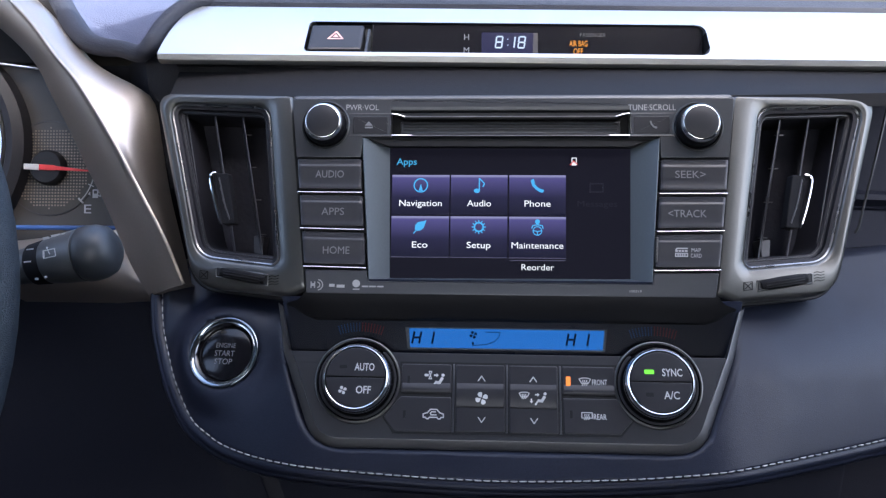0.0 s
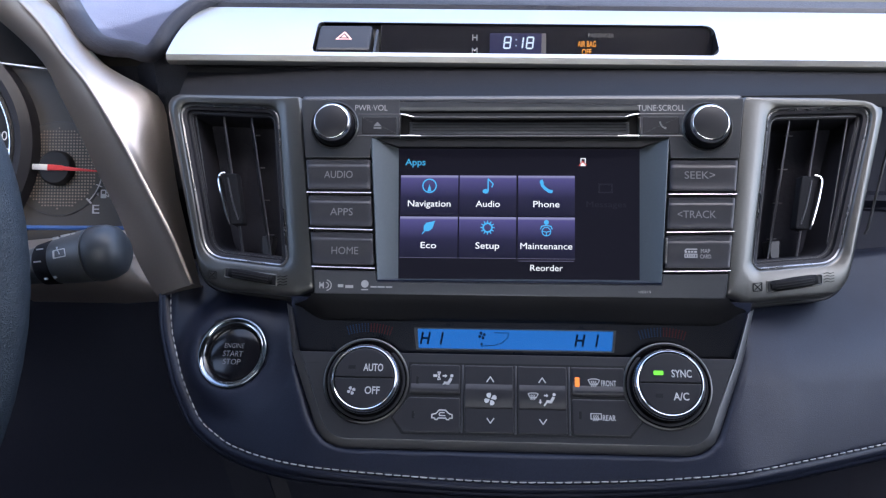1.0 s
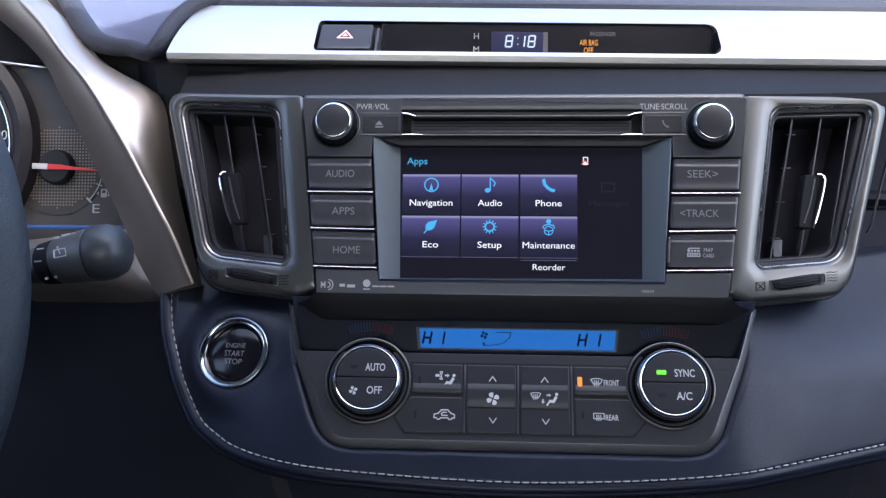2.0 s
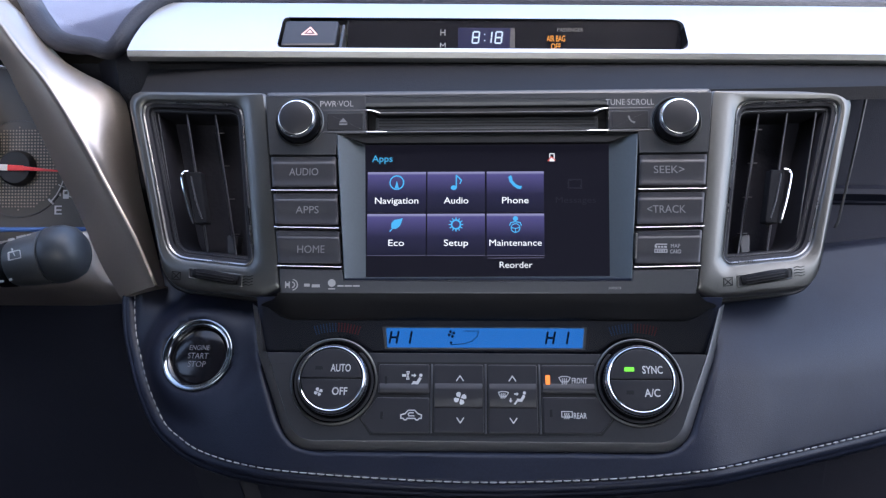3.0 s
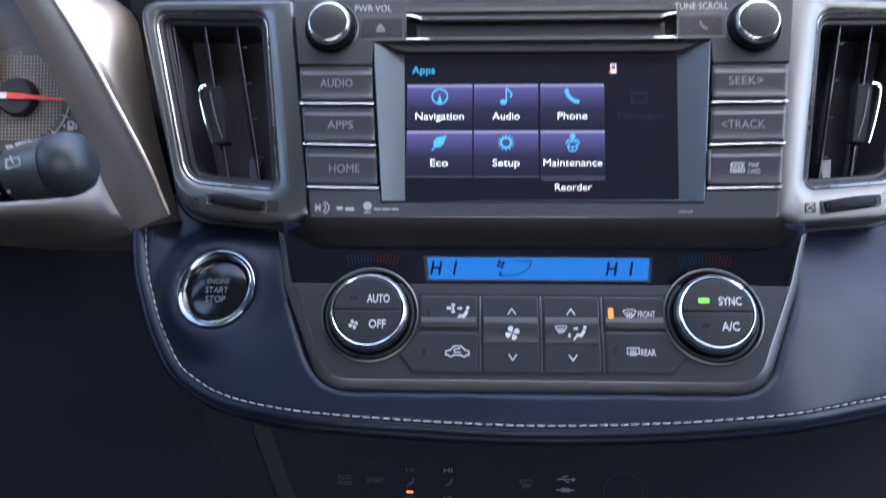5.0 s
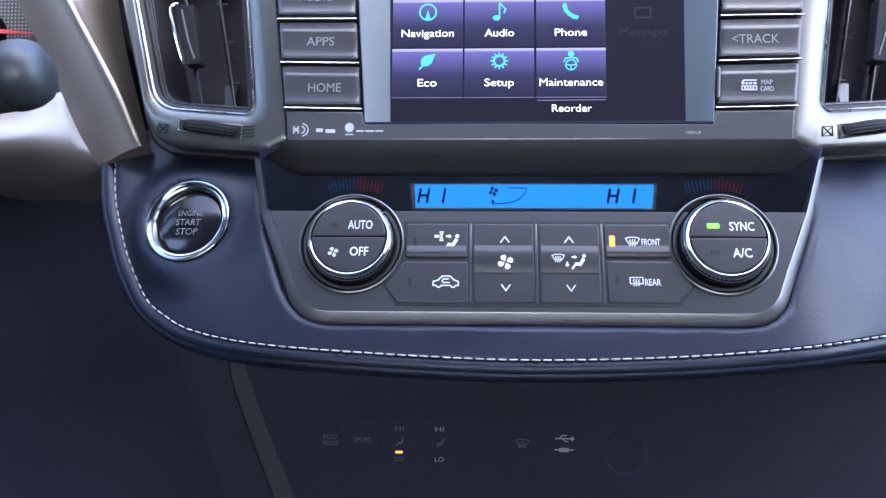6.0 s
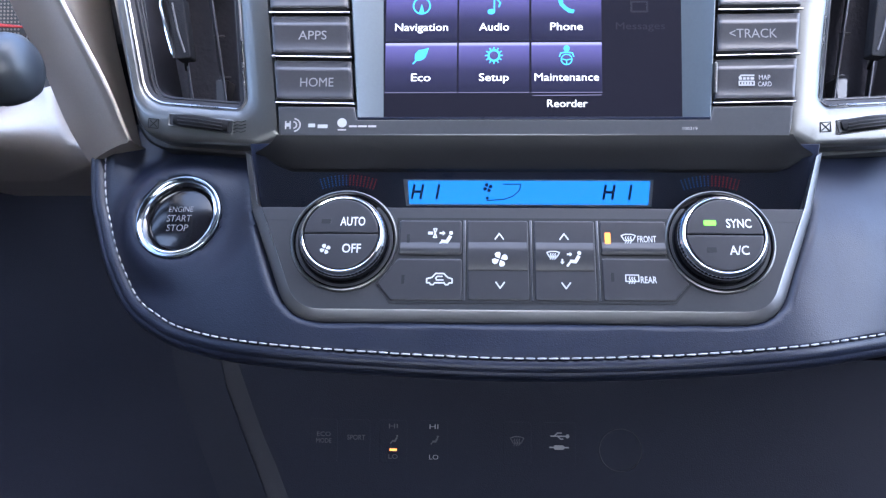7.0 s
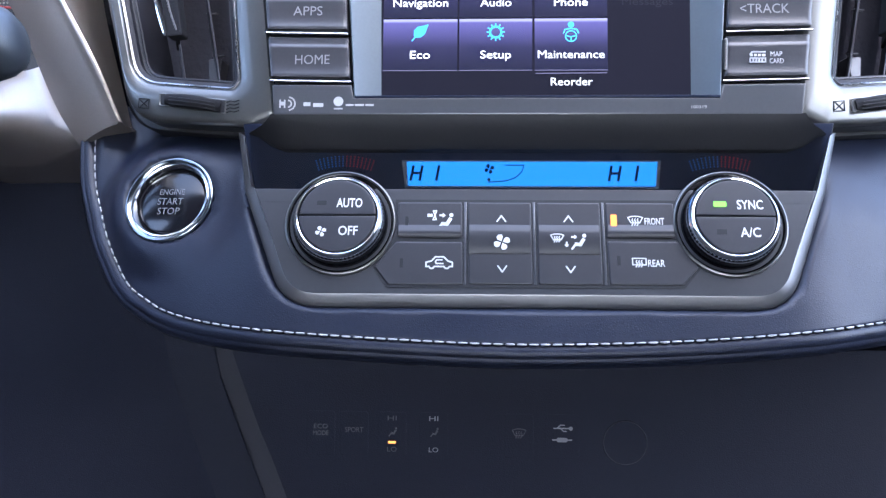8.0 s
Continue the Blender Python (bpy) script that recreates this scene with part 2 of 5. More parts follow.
def shrink(loop, d):
    """The loop moved inwards by d."""
    area = sum(loop[i - 1][0] * loop[i][1] - loop[i][0] * loop[i - 1][1] for i in range(len(loop)))
    s = 1 if area > 0 else -1
    out = []
    for i, p in enumerate(loop):
        p = Vector(p)
        a, b = (p - Vector(loop[i - 1])), (Vector(loop[(i + 1) % len(loop)]) - p)
        a = a.normalized() if a.length > 1e-9 else b.normalized()
        b = b.normalized() if b.length > 1e-9 else a
        na, nb = Vector((-a.y, a.x)) * s, Vector((-b.y, b.x)) * s
        m = na + nb
        m = m / max(m.dot(na), 0.35) if m.length > 1e-6 else na
        out.append(tuple(p + m * d))
    return out


def rings(bm, stack, cap=True, back=False):
    rows = [[bm.verts.new(v) for v in ring] for ring in stack]
    for a, b in zip(rows, rows[1:]):
        for i in range(len(a)):
            bm.faces.new((a[i - 1], a[i], b[i], b[i - 1]))
    if cap:
        bm.faces.new(rows[-1])
    if back:
        bm.faces.new(rows[0])
    return bm


def slab(m, loop, low, high, edge=0.0, bm=None, back=False):
    """A plate with the outline loop, from height low to high (mm) over the face m, with a rounded rim."""
    bm = bm or bmesh.new()
    low, high, edge = low * 0.001, high * 0.001, edge * 0.001
    put = lambda lp, h: [m @ Vector((u, v, h)) for u, v in lp]
    stack = [put(loop, low)]
    if edge:
        stack += [put(loop, high - edge), put(shrink(loop, edge * 0.3), high - edge * 0.3), put(shrink(loop, edge), high), put(shrink(loop, edge + 0.00025), high)]
    else:
        stack.append(put(loop, high))
    return rings(bm, stack, True, back)


def hoop(m, outer, inner, profile, bm=None):
    """A frame between two loops of as many points: profile rows are (share of the way in, height mm)."""
    bm = bm or bmesh.new()
    stack = []
    for t, h in profile:
        stack.append([m @ Vector((a[0] * (1 - t) + b[0] * t, a[1] * (1 - t) + b[1] * t, h * 0.001)) for a, b in zip(outer, inner)])
    return rings(bm, stack, False)


def turned(m, at, profile, count=48, bm=None, cap=True):
    """A turned shape round the face's normal at the local place: profile rows are (radius, height), mm."""
    bm = bm or bmesh.new()
    stack = []
    for r, h in profile:
        stack.append([m @ Vector((at[0] + r * 0.001 * math.cos(k * math.tau / count), at[1] + r * 0.001 * math.sin(k * math.tau / count), h * 0.001)) for k in range(count)])
    return rings(bm, stack, cap)


def stroke(m, pts, width, high=0.15, low=None, bm=None, closed=False):
    """A raised line of the given width (mm) along local points (m)."""
    bm = bm or bmesh.new()
    low = high - 0.25 if low is None else low
    w = width * 0.0005
    if closed:
        pts = list(pts) + [pts[0]]
    for p, q in zip(pts, pts[1:]):
        p, q = Vector(p), Vector(q)
        d = (q - p)
        if d.length < 1e-7:
            continue
        d.normalize()
        s = Vector((-d.y, d.x)) * w
        p, q = p - d * w * 0.6, q + d * w * 0.6
        slab(m, [tuple(p - s), tuple(q - s), tuple(q + s), tuple(p + s)], low, high, bm=bm)
    return bm


def disc(m, at, r, high=0.15, low=None, bm=None, count=20, sx=1.0):
    bm = bm or bmesh.new()
    low = high - 0.25 if low is None else low
    loop = [(at[0] + sx * r * 0.001 * math.cos(k * math.tau / count), at[1] + r * 0.001 * math.sin(k * math.tau / count)) for k in range(count)]
    return slab(m, loop, low, high, bm=bm)


def arc(at, r, a0, a1, n=14, sx=1.0):
    return [(at[0] + sx * r * 0.001 * math.cos(radians(a0 + (a1 - a0) * k / n)), at[1] + r * 0.001 * math.sin(radians(a0 + (a1 - a0) * k / n))) for k in range(n + 1)]


def poly(m, at, pts, high=0.15, low=None, bm=None, scale=1.0):
    """A filled flat shape: points in mm round the local place."""
    low = high - 0.25 if low is None else low
    loop = [(at[0] + x * scale * 0.001, at[1] + y * scale * 0.001) for x, y in pts]
    return slab(m, loop, low, high, bm=bm)


def line(m, at, pts, width, bm=None, scale=1.0, closed=False, high=0.15):
    return stroke(m, [(at[0] + x * scale * 0.001, at[1] + y * scale * 0.001) for x, y in pts], width, high=high, bm=bm, closed=closed)


def lettering(m, text, at, cap, width=0.0, high=0.12, bold=0.0, lean=0.0):
    """Letters of the built-in font, cap mm high and width mm wide, centred on the local place."""
    cu = bpy.data.curves.new("letters", "FONT")
    cu.body, cu.size, cu.extrude, cu.resolution_u, cu.offset, cu.shear = text, 1.0, 0.0, 3, bold, lean
    ob = bpy.data.objects.new("letters", cu)
    me = bpy.data.meshes.new_from_object(ob)
    bm = bmesh.new()
    bm.from_mesh(me)
    bpy.data.objects.remove(ob)
    bpy.data.curves.remove(cu)
    bpy.data.meshes.remove(me)
    lo_x, hi_x = min(v.co.x for v in bm.verts), max(v.co.x for v in bm.verts)
    sy = cap * 0.001 / 0.69
    sx = width * 0.001 / (hi_x - lo_x) if width else sy * 0.9
    for v in bm.verts:
        v.co = m @ Vector((at[0] + (v.co.x - (lo_x + hi_x) / 2) * sx, at[1] + v.co.y * sy - cap * 0.0005, high * 0.001))
    return bm


def sweep(points, radius, count=10, closed=False, flat=1.0):
    """A round bar along points (dash frame, m). radius: metres, or one for each point."""
    bm = bmesh.new()
    n = len(points)
    stack = []
    for i, p in enumerate(points):
        p = Vector(p)
        a = Vector(points[i - 1] if i or closed else points[i])
        b = Vector(points[(i + 1) % n] if i < n - 1 or closed else points[i])
        d = (b - a).normalized()
        side = d.cross(Vector((0, 1, 0)))
        side = side.normalized() if side.length > 1e-4 else Vector((1, 0, 0))
        up = side.cross(d)
        r = radius[i] if isinstance(radius, (list, tuple)) else radius
        stack.append([p + (side * math.cos(k * math.tau / count) + up * flat * math.sin(k * math.tau / count)) * r for k in range(count)])
    if closed:
        stack.append(stack[0])
    return rings(bm, stack, not closed, not closed)


def spline(pts, n):
    """n points along a smooth line through pts, evenly spread over its length."""
    pts = [Vector(p) for p in pts]
    ext = [2 * pts[0] - pts[1]] + pts + [2 * pts[-1] - pts[-2]]
    fine = []
    for i in range(1, len(ext) - 2):
        p0, p1, p2, p3 = ext[i - 1 : i + 3]
        for k in range(24):
            t = k / 24
            fine.append(0.5 * (2 * p1 + (p2 - p0) * t + (2 * p0 - 5 * p1 + 4 * p2 - p3) * t * t + (3 * p1 - p0 - 3 * p2 + p3) * t**3))
    fine.append(pts[-1])
    far = [0.0]
    for a, b in zip(fine, fine[1:]):
        far.append(far[-1] + (b - a).length)
    out, j = [], 0
    for k in range(n):
        s = far[-1] * k / (n - 1)
        while j < len(far) - 2 and far[j + 1] < s:
            j += 1
        u = (s - far[j]) / max(far[j + 1] - far[j], 1e-12)
        out.append(fine[j].lerp(fine[j + 1], min(max(u, 0), 1)))
    return out


def sheet(rows, bm=None):
    """A surface through rows of as many points (dash frame, mm)."""
    bm = bm or bmesh.new()
    grid = [[bm.verts.new(Vector(p) * 0.001) for p in row] for row in rows]
    for a, b in zip(grid, grid[1:]):
        for i in range(len(a) - 1):
            bm.faces.new((a[i], a[i + 1], b[i + 1], b[i]))
    return bm


RADIO = Face(-2.4, 0.0, 0.08)
CLIMATE = Face(8.67 + 3.2, 0.0, 0.326, 1.0072)
GLASS = Face(5.4 + 0.08 * 33, 0.0, 0.08, 1.008)
DISPLAY = Face(48 - 0.75 * 134, 0.06, 0.75)
START = Face(15.0 - 0.14 * 163.5 + 0.38 * 43, -0.14, 0.38)
VENT = {1: Face(-17.0, 0.22, 0.08), -1: Face(-5.6, -0.14, 0.08)}


def seen(x, z, h):
    """The place at height h (mm) over the radio's face that lies on the line of sight to x, z on it."""
    k = 1 - h / 451
    return RADIO.on(-11 + (x + 11) * k, 0.3 + (z - 0.3) * k)


def pad_y(x, z):
    """The padded lower dash (mm): it leans back, falls away to both sides, tucks in under the vents and swells round the start button."""
    t = abs(x) - 115
    tuck = 0.0105 * max(0.0, z + 55) ** 2 * (min(1.0, max(0.0, (210 + x) / 26)) if x < 0 else min(1.0, max(0.0, (330 - x) / 130)))
    y = -2.7 + 0.326 * (z + 41) + 0.21 * (t + math.sqrt(t * t + 225)) + 24.0 * (1 - math.exp(-tuck / 24.0))
    far = math.hypot((x + 164.1) * 1.01, (z + 43.3) * 1.07)
    near = min(1.0, max(0.0, (42 - far) / 19.0))
    bore = min(1.0, max(0.0, (21.0 - far) / 3.0))
    return y + (START.a + START.b * x + START.c * z + 0.8 - y) * near * near * (3 - 2 * near) + 11 * bore


# ---- the cabin, closed round the camera ----
def box(name, lo, hi, mat, label):
    """A wall of the cabin, in the world's frame."""
    bm = bmesh.new()
    bmesh.ops.create_cube(bm, size=1)
    for v in bm.verts:
        v.co = Vector([(l + h) / 2 + c * (h - l) for l, h, c in zip(lo, hi, v.co)])
    me = bpy.data.meshes.new(name)
    bm.to_mesh(me)
    bm.free()
    me.materials.append(mat)
    return tagged(new(name, me), label, "wall", kind="structure")


box("floor", (-0.78, -2.0, -0.04), (0.78, 1.0, 0.0), CARPET, "dark carpet on the cabin floor")
box("ceiling", (-0.66, -2.04, 1.20), (0.66, -0.24, 1.24), LINING, "grey fabric headlining")
for side, name in ((-1, "wall_left"), (1, "wall_right")):
    x0, x1 = sorted((side * 0.74, side * 0.78))
    # unseen; the left wall is raised to darken what the surround mirrors
    box(name, (x0, -2.0, 0.0), (x1, 1.0, 0.815 if side < 0 else 0.72), CABIN, "dark cabin side below the window line")
    x0, x1 = sorted((side * 0.60, side * 0.66))
    box("trim", (x0, -2.0, 1.14), (x1, 0.05, 1.24), LINING, "grey roof rail over the side windows")
    # unseen blocks added behind the front windows, to keep light off the dash
    x0, x1 = sorted((side * 0.66, side * 0.74))
    box("trim", (x0, -2.0, 0.70), (x1, -0.46 if side > 0 else -0.52, 1.22), LINING, "unseen grey block that closes the side to light")
box("wall_rear", (-0.78, -2.04, 0.0), (0.78, -2.0, 0.86), CABIN, "dark cabin end below the rear window")
# unseen boards, added to darken what the surround mirrors and block side light
box("trim", (-0.74, -0.02, 0.72), (-0.70, 1.0, 1.50), SIDEBOARD, "unseen brown-grey board that holds back side light")
box("trim", (0.70, 0.40, 0.72), (0.74, 1.0, 1.24), SIDEBOARD, "unseen brown-grey board that holds back side light")
box("wall_front", (-0.78, 0.62, 0.0), (0.78, 0.66, 0.74), MATT, "dark bulkhead behind the dash")


# ---- padded upper dash ----
upper = thing("upper_dash", (0, 120, 150), "dark blue-grey soft vinyl upper dashboard", "dashboard", kind="structure")
NX = 60
rows = []
for y, z in ((98, 160), (88.5, 178.5), (88, 184), (94, 190.5), (104, 194), (130, 203), (220, 233), (420, 297), (640, 367)):
    rows.append([(-207 + 680 * i / NX, y + 0.06 * (-207 + 680 * i / NX), z) for i in range(NX + 1)])
part("top_pad", sheet(rows), ROLL, upper, "dark textured vinyl above the silver bar")
# the soft blue-grey valley between the instrument hood and the bar, in a rolled edge
def behind(p, d):
    """The place d mm further off along the line of sight."""
    e = Vector((-8, -452, 1))
    return e + (Vector(p) - e) * (1 + d / ((Vector(p) - e).length))


lip = [(-330, 110, 214), (-298, 70, 180), (-281, 54, 161.5), (-266, 44, 148.5), (-254, 41, 143.8), (-242, 40.5, 142.4), (-228.5, 39, 139), (-224.0, 44, 147), (-222.0, 52, 158), (-217.0, 62, 171), (-208.5, 72, 181.5), (-194, 84, 187)]
back = (70, 52, 44, 36, 30, 22, 12, 5, 3, 2, 2, 2)
lip = [behind(q, d) for q, d in zip(lip, back)]
path = spline(lip, 64)
NL = 64
thick = [0.0085 - 0.0028 * min(1, max(0, (i - 26) / 14)) for i in range(NL)]
part("rolled_edge", sweep([q * 0.001 for q in path], thick, 16), ROLL, upper, "dark stippled vinyl roll round the valley")
half = path[:33], path[:30:-1]
rows = []
for k in range(26):
    p, q = half[0][32 - k], half[1][32 - k]
    rows.append([tuple(p.lerp(q, t / 14) + Vector((0, 9, 3)) + Vector((0, 8.0, -2.0)) * math.sin(math.pi * t / 14)) for t in range(15)])
last = [Vector(v) for v in rows[-1]]
for d, rise in ((12, 11), (30, 24), (60, 42), (160, 86), (330, 150), (640, 260)):
    rows.append([tuple(v + Vector(((t - 7) * min(d, 160) * 0.09, d, rise))) for t, v in enumerate(last)])
part("valley_pad", sheet(rows), SOFT, upper, "pale blue-grey stippled vinyl valley", smooth=80)
rows = []
for y, z in ((70, 146), (74, 136), (80, 120), (86, 100), (88, 60)):
    rows.append([(x, y + (10 if x > -205 else 0) + (24 if x < -250 else 0), z) for x in (-300, -262, -240, -222, -204, -150)])
part("valley_wall", sheet(rows), ROLL, upper, "dark wall below the valley")

# ---- silver bar with the clock ----
bar = thing("trim_bar", (0, 50, 137), "long satin silver trim bar across the dashboard", "trim")


def bar_y(x, z):
    return 48 + 0.06 * x + 0.75 * (z - 134) + (0.00012 * (x - 200) ** 2 if x > 200 else 0)


def bar_end(z):
    """The bar's left end, cut on a curve."""
    t = (z - 136.5) / 43
    return -218.5 + 10.5 * t * t


bm = bmesh.new()
xs_mid = [-128.2, -124, -90, -45, 0, 45, 90, 122, 126.5]
xs_right = [150, 180, 220, 270, 330, 400, 470]


def bar_rows(xs, zs, bm):
    sheet([[(bar_end(z) if x is None else x, bar_y(bar_end(z) if x is None else x, z) + bulge(z), z) for x in xs] for z in zs], bm)


def bulge(z):
    """The bar's crown: it rolls back at the upper edge and turns under at the lower one."""
    t = (z - 159) / 21
    return 3.2 * t * t * (1 if t > 0 else 0.2)


ZS = [139.0, 140, 141.8, 145, 150, 156, 161, 166.6, 169, 172, 175, 178, 180]
bar_rows([None, -200, -180, -160, -140, -128.2], ZS, bm)
bar_rows([126.5] + xs_right, ZS, bm)
bar_rows(xs_mid, [z for z in ZS if z <= 141.8], bm)
bar_rows(xs_mid, [z for z in ZS if z >= 166.6], bm)
# upper and lower returns
allx = [None, -200, -160, -128.2, -60, 0, 60, 126.5] + xs_right
for zz, offs in ((180, ((0, 0), (1.4, -0.4), (3.0, -4))), (139.0, ((0, 0), (0.3, -0.9), (0.7, -2.0), (1.2, -3.4), (3.0, -4.4), (7, -4.8)))):
    sheet([[(bar_end(zz) if x is None else x, bar_y(bar_end(zz) if x is None else x, zz) + bulge(zz) + dy, zz + dz) for x in allx] for dy, dz in offs], bm)
sheet([[(bar_end(z), bar_y(bar_end(z), z) + bulge(z) + d, z) for z in ZS] for d in (0, 12)], bm)
part("bar_face", bm, SILVER, bar)
bm = bmesh.new()
for z in (141.8, 166.6):
    sheet([[(x, bar_y(x, z) + bulge(z) + d, z + s * d * 0.1) for x in xs_mid] for d, s in ((0, 0), (26, 1))], bm)
for x in (-128.2, 126.5):
    sheet([[(x, bar_y(x, z) + bulge(z) + d, z) for z in ZS if 141.8 <= z <= 166.6] for d in (0, 26)], bm)
part("opening_wall", bm, BLACK, bar, "black wall of the clock opening")
for cx, cz, sx, sz in ((126.5, 166.6, -1, -1), (126.5, 141.8, -1, 1), (-128.2, 166.6, 1, -1), (-128.2, 141.8, 1, 1)):
    bm = bmesh.new()
    r = 6.0 if cx > 0 else 3.0
    loop = [(cx, cz)] + [(cx + sx * r * (1 - math.sin(a)), cz + sz * r * (1 - math.cos(a))) for a in [k * math.pi / 14 for k in range(8)]]
    front = [bm.verts.new(Vector((x, bar_y(x, z) + bulge(z) - 0.02, z)) * 0.001) for x, z in loop]
    rear = [bm.verts.new(Vector((x, bar_y(x, z) + bulge(z) + 12, z)) * 0.001) for x, z in loop]
    bm.faces.new(front)
    for k in range(len(loop)):
        bm.faces.new((front[k - 1], front[k], rear[k], rear[k - 1]))
    part("opening_corner", bm, SILVER, bar)
sh = thing("hood_shelf", (0, 30, 115), "dark grey plastic shelf under the silver bar", "shelf", kind="structure")
rows = []
for k, (y, z) in enumerate(((60, 134.2), (58, 132.8), (53, 129), (38, 117.5), (27, 111), (22, 107.5), (23, 100))):
    w = min(1, k / 4)
    rows.append([(x, y + 0.06 * x * (1 - w) + (0.17 * w) * 0.5 * (abs(x) - 122 + math.sqrt((abs(x) - 122) ** 2 + 300)), z + 0.05 * w * 0.5 * (abs(x) - 122 + math.sqrt((abs(x) - 122) ** 2 + 300))) for x in range(-210, 260, 6)])
part("shelf_pad", sheet(rows), SHELF, sh)

clock = thing("clock_panel", (0, 60, 141), "black display strip with hazard switch, lit clock and airbag lamp", "clock panel")
LENS = Face(73.5 - 0.06 * 153, 0.06, 0.06)
M = LENS.m
part("backing", slab(M, LENS.loop([(-130, 166), (128, 166.6), (128, 134), (-130, 134)]), -8, -3), BLACK, clock)
part("lens", slab(M, LENS.loop([(-88, 166), (126, 166.6), (126, 138), (-88, 138)]), -3, -0.2, 0.3), SMOKED, clock, "smoked black lens")
HM = DISPLAY.m
hz = part("hazard_switch", slab(HM, rounded(DISPLAY.loop([(-126.4, 163.2), (-92.3, 163.4), (-92.3, 143.2), (-126.2, 142.9)]), 0.0025), -16, 0.6, 1.8), PANELKEY, clock, "dark blue-grey hazard key")
tri = DISPLAY.on(-109.6, 154.0)
bm = line(HM, tri, [(-4.6, -3.2), (4.6, -3.2), (0, 4.0)], 1.0, closed=True, high=0.75)
poly(HM, tri, [(-1.8, -1.5), (1.8, -1.5), (0, 1.5)], 0.75, 0.3, bm)
part("triangle", bm, HAZARD, hz, "pink warning triangle outline")
part("divider", slab(HM, rounded(DISPLAY.loop([(-90.4, 162.2), (-88.8, 162.2), (-88.8, 143.2), (-90.4, 143.2)]), 0.0006), -16, -1.4, 0.4), GREY, clock)
part("clock_window", slab(M, rounded(LENS.loop([(-17.4, 160.8), (18.4, 160.8), (18.4, 146), (-17.4, 146)]), 0.001), -1, 0.05), CLOCKBACK, clock)
for x in (17.4,):
    part("window_edge", slab(M, LENS.loop([(x - 1.2, 160.8), (x + 1.6, 160.8), (x + 1.6, 146), (x - 1.6, 146)]), -1, 0.1), KEY, clock)


def seven(m, at, cap, wide, on, width, lean=0.12, high=-4.9):
    """A seven-segment figure; on lists its lit bars."""
    h, w = cap / 2, wide / 2
    spots = {"a": ((-w, h), (w, h)), "g": ((-w, 0), (w, 0)), "d": ((-w, -h), (w, -h)), "f": ((-w, h), (-w, 0)), "b": ((w, h), (w, 0)), "e": ((-w, 0), (-w, -h)), "c": ((w, 0), (w, -h))}
    bm = bmesh.new()
    for k in on:
        (x0, y0), (x1, y1) = spots[k]
        d = 0.12
        x0, x1, y0, y1 = x0 + d * (x1 - x0), x1 - d * (x1 - x0), y0 + d * (y1 - y0), y1 - d * (y1 - y0)
        stroke(m, [(at[0] + (x0 + lean * y0) * 0.001, at[1] + y0 * 0.001), (at[0] + (x1 + lean * y1) * 0.001, at[1] + y1 * 0.001)], width, high=high, low=high - 0.3, bm=bm)
    return bm


for x, on in ((-6.0, "abcdefg"), (2.0, "bc"), (8.6, "abcdefg")):
    part("digit", seven(M, LENS.on(x, 154.4), 7.4, 4.0, on, 0.9, 0.12, 0.3), DIGIT, clock, "lit white clock figure")
for z in (151.2, 155.2):
    part("colon_dot", disc(M, LENS.on(-0.4, z + 1.2), 0.42, 0.3, 0), DIGIT, clock)
part("lettering", lettering(M, "H", LENS.on(-27.1, 157.6), 4.0, 3.2, 0.1), LEGEND, clock)
part("lettering", lettering(M, "M", LENS.on(-27.1, 148.8), 4.0, 3.6, 0.1), LEGEND, clock)
part("lettering", lettering(M, "PASSENGER", LENS.on(54.6, 159.8), 2.6, 16.6, 0.1), FAINT, clock)
part("lamp_lettering", lettering(M, "AIR BAG", LENS.on(45.3, 154.0), 3.9, 11.8, 0.1), AMBER, clock, "lit amber warning words")
part("lamp_lettering", lettering(M, "OFF", LENS.on(45.2, 148.8), 3.9, 6.2, 0.1), AMBER, clock, "lit amber warning word")

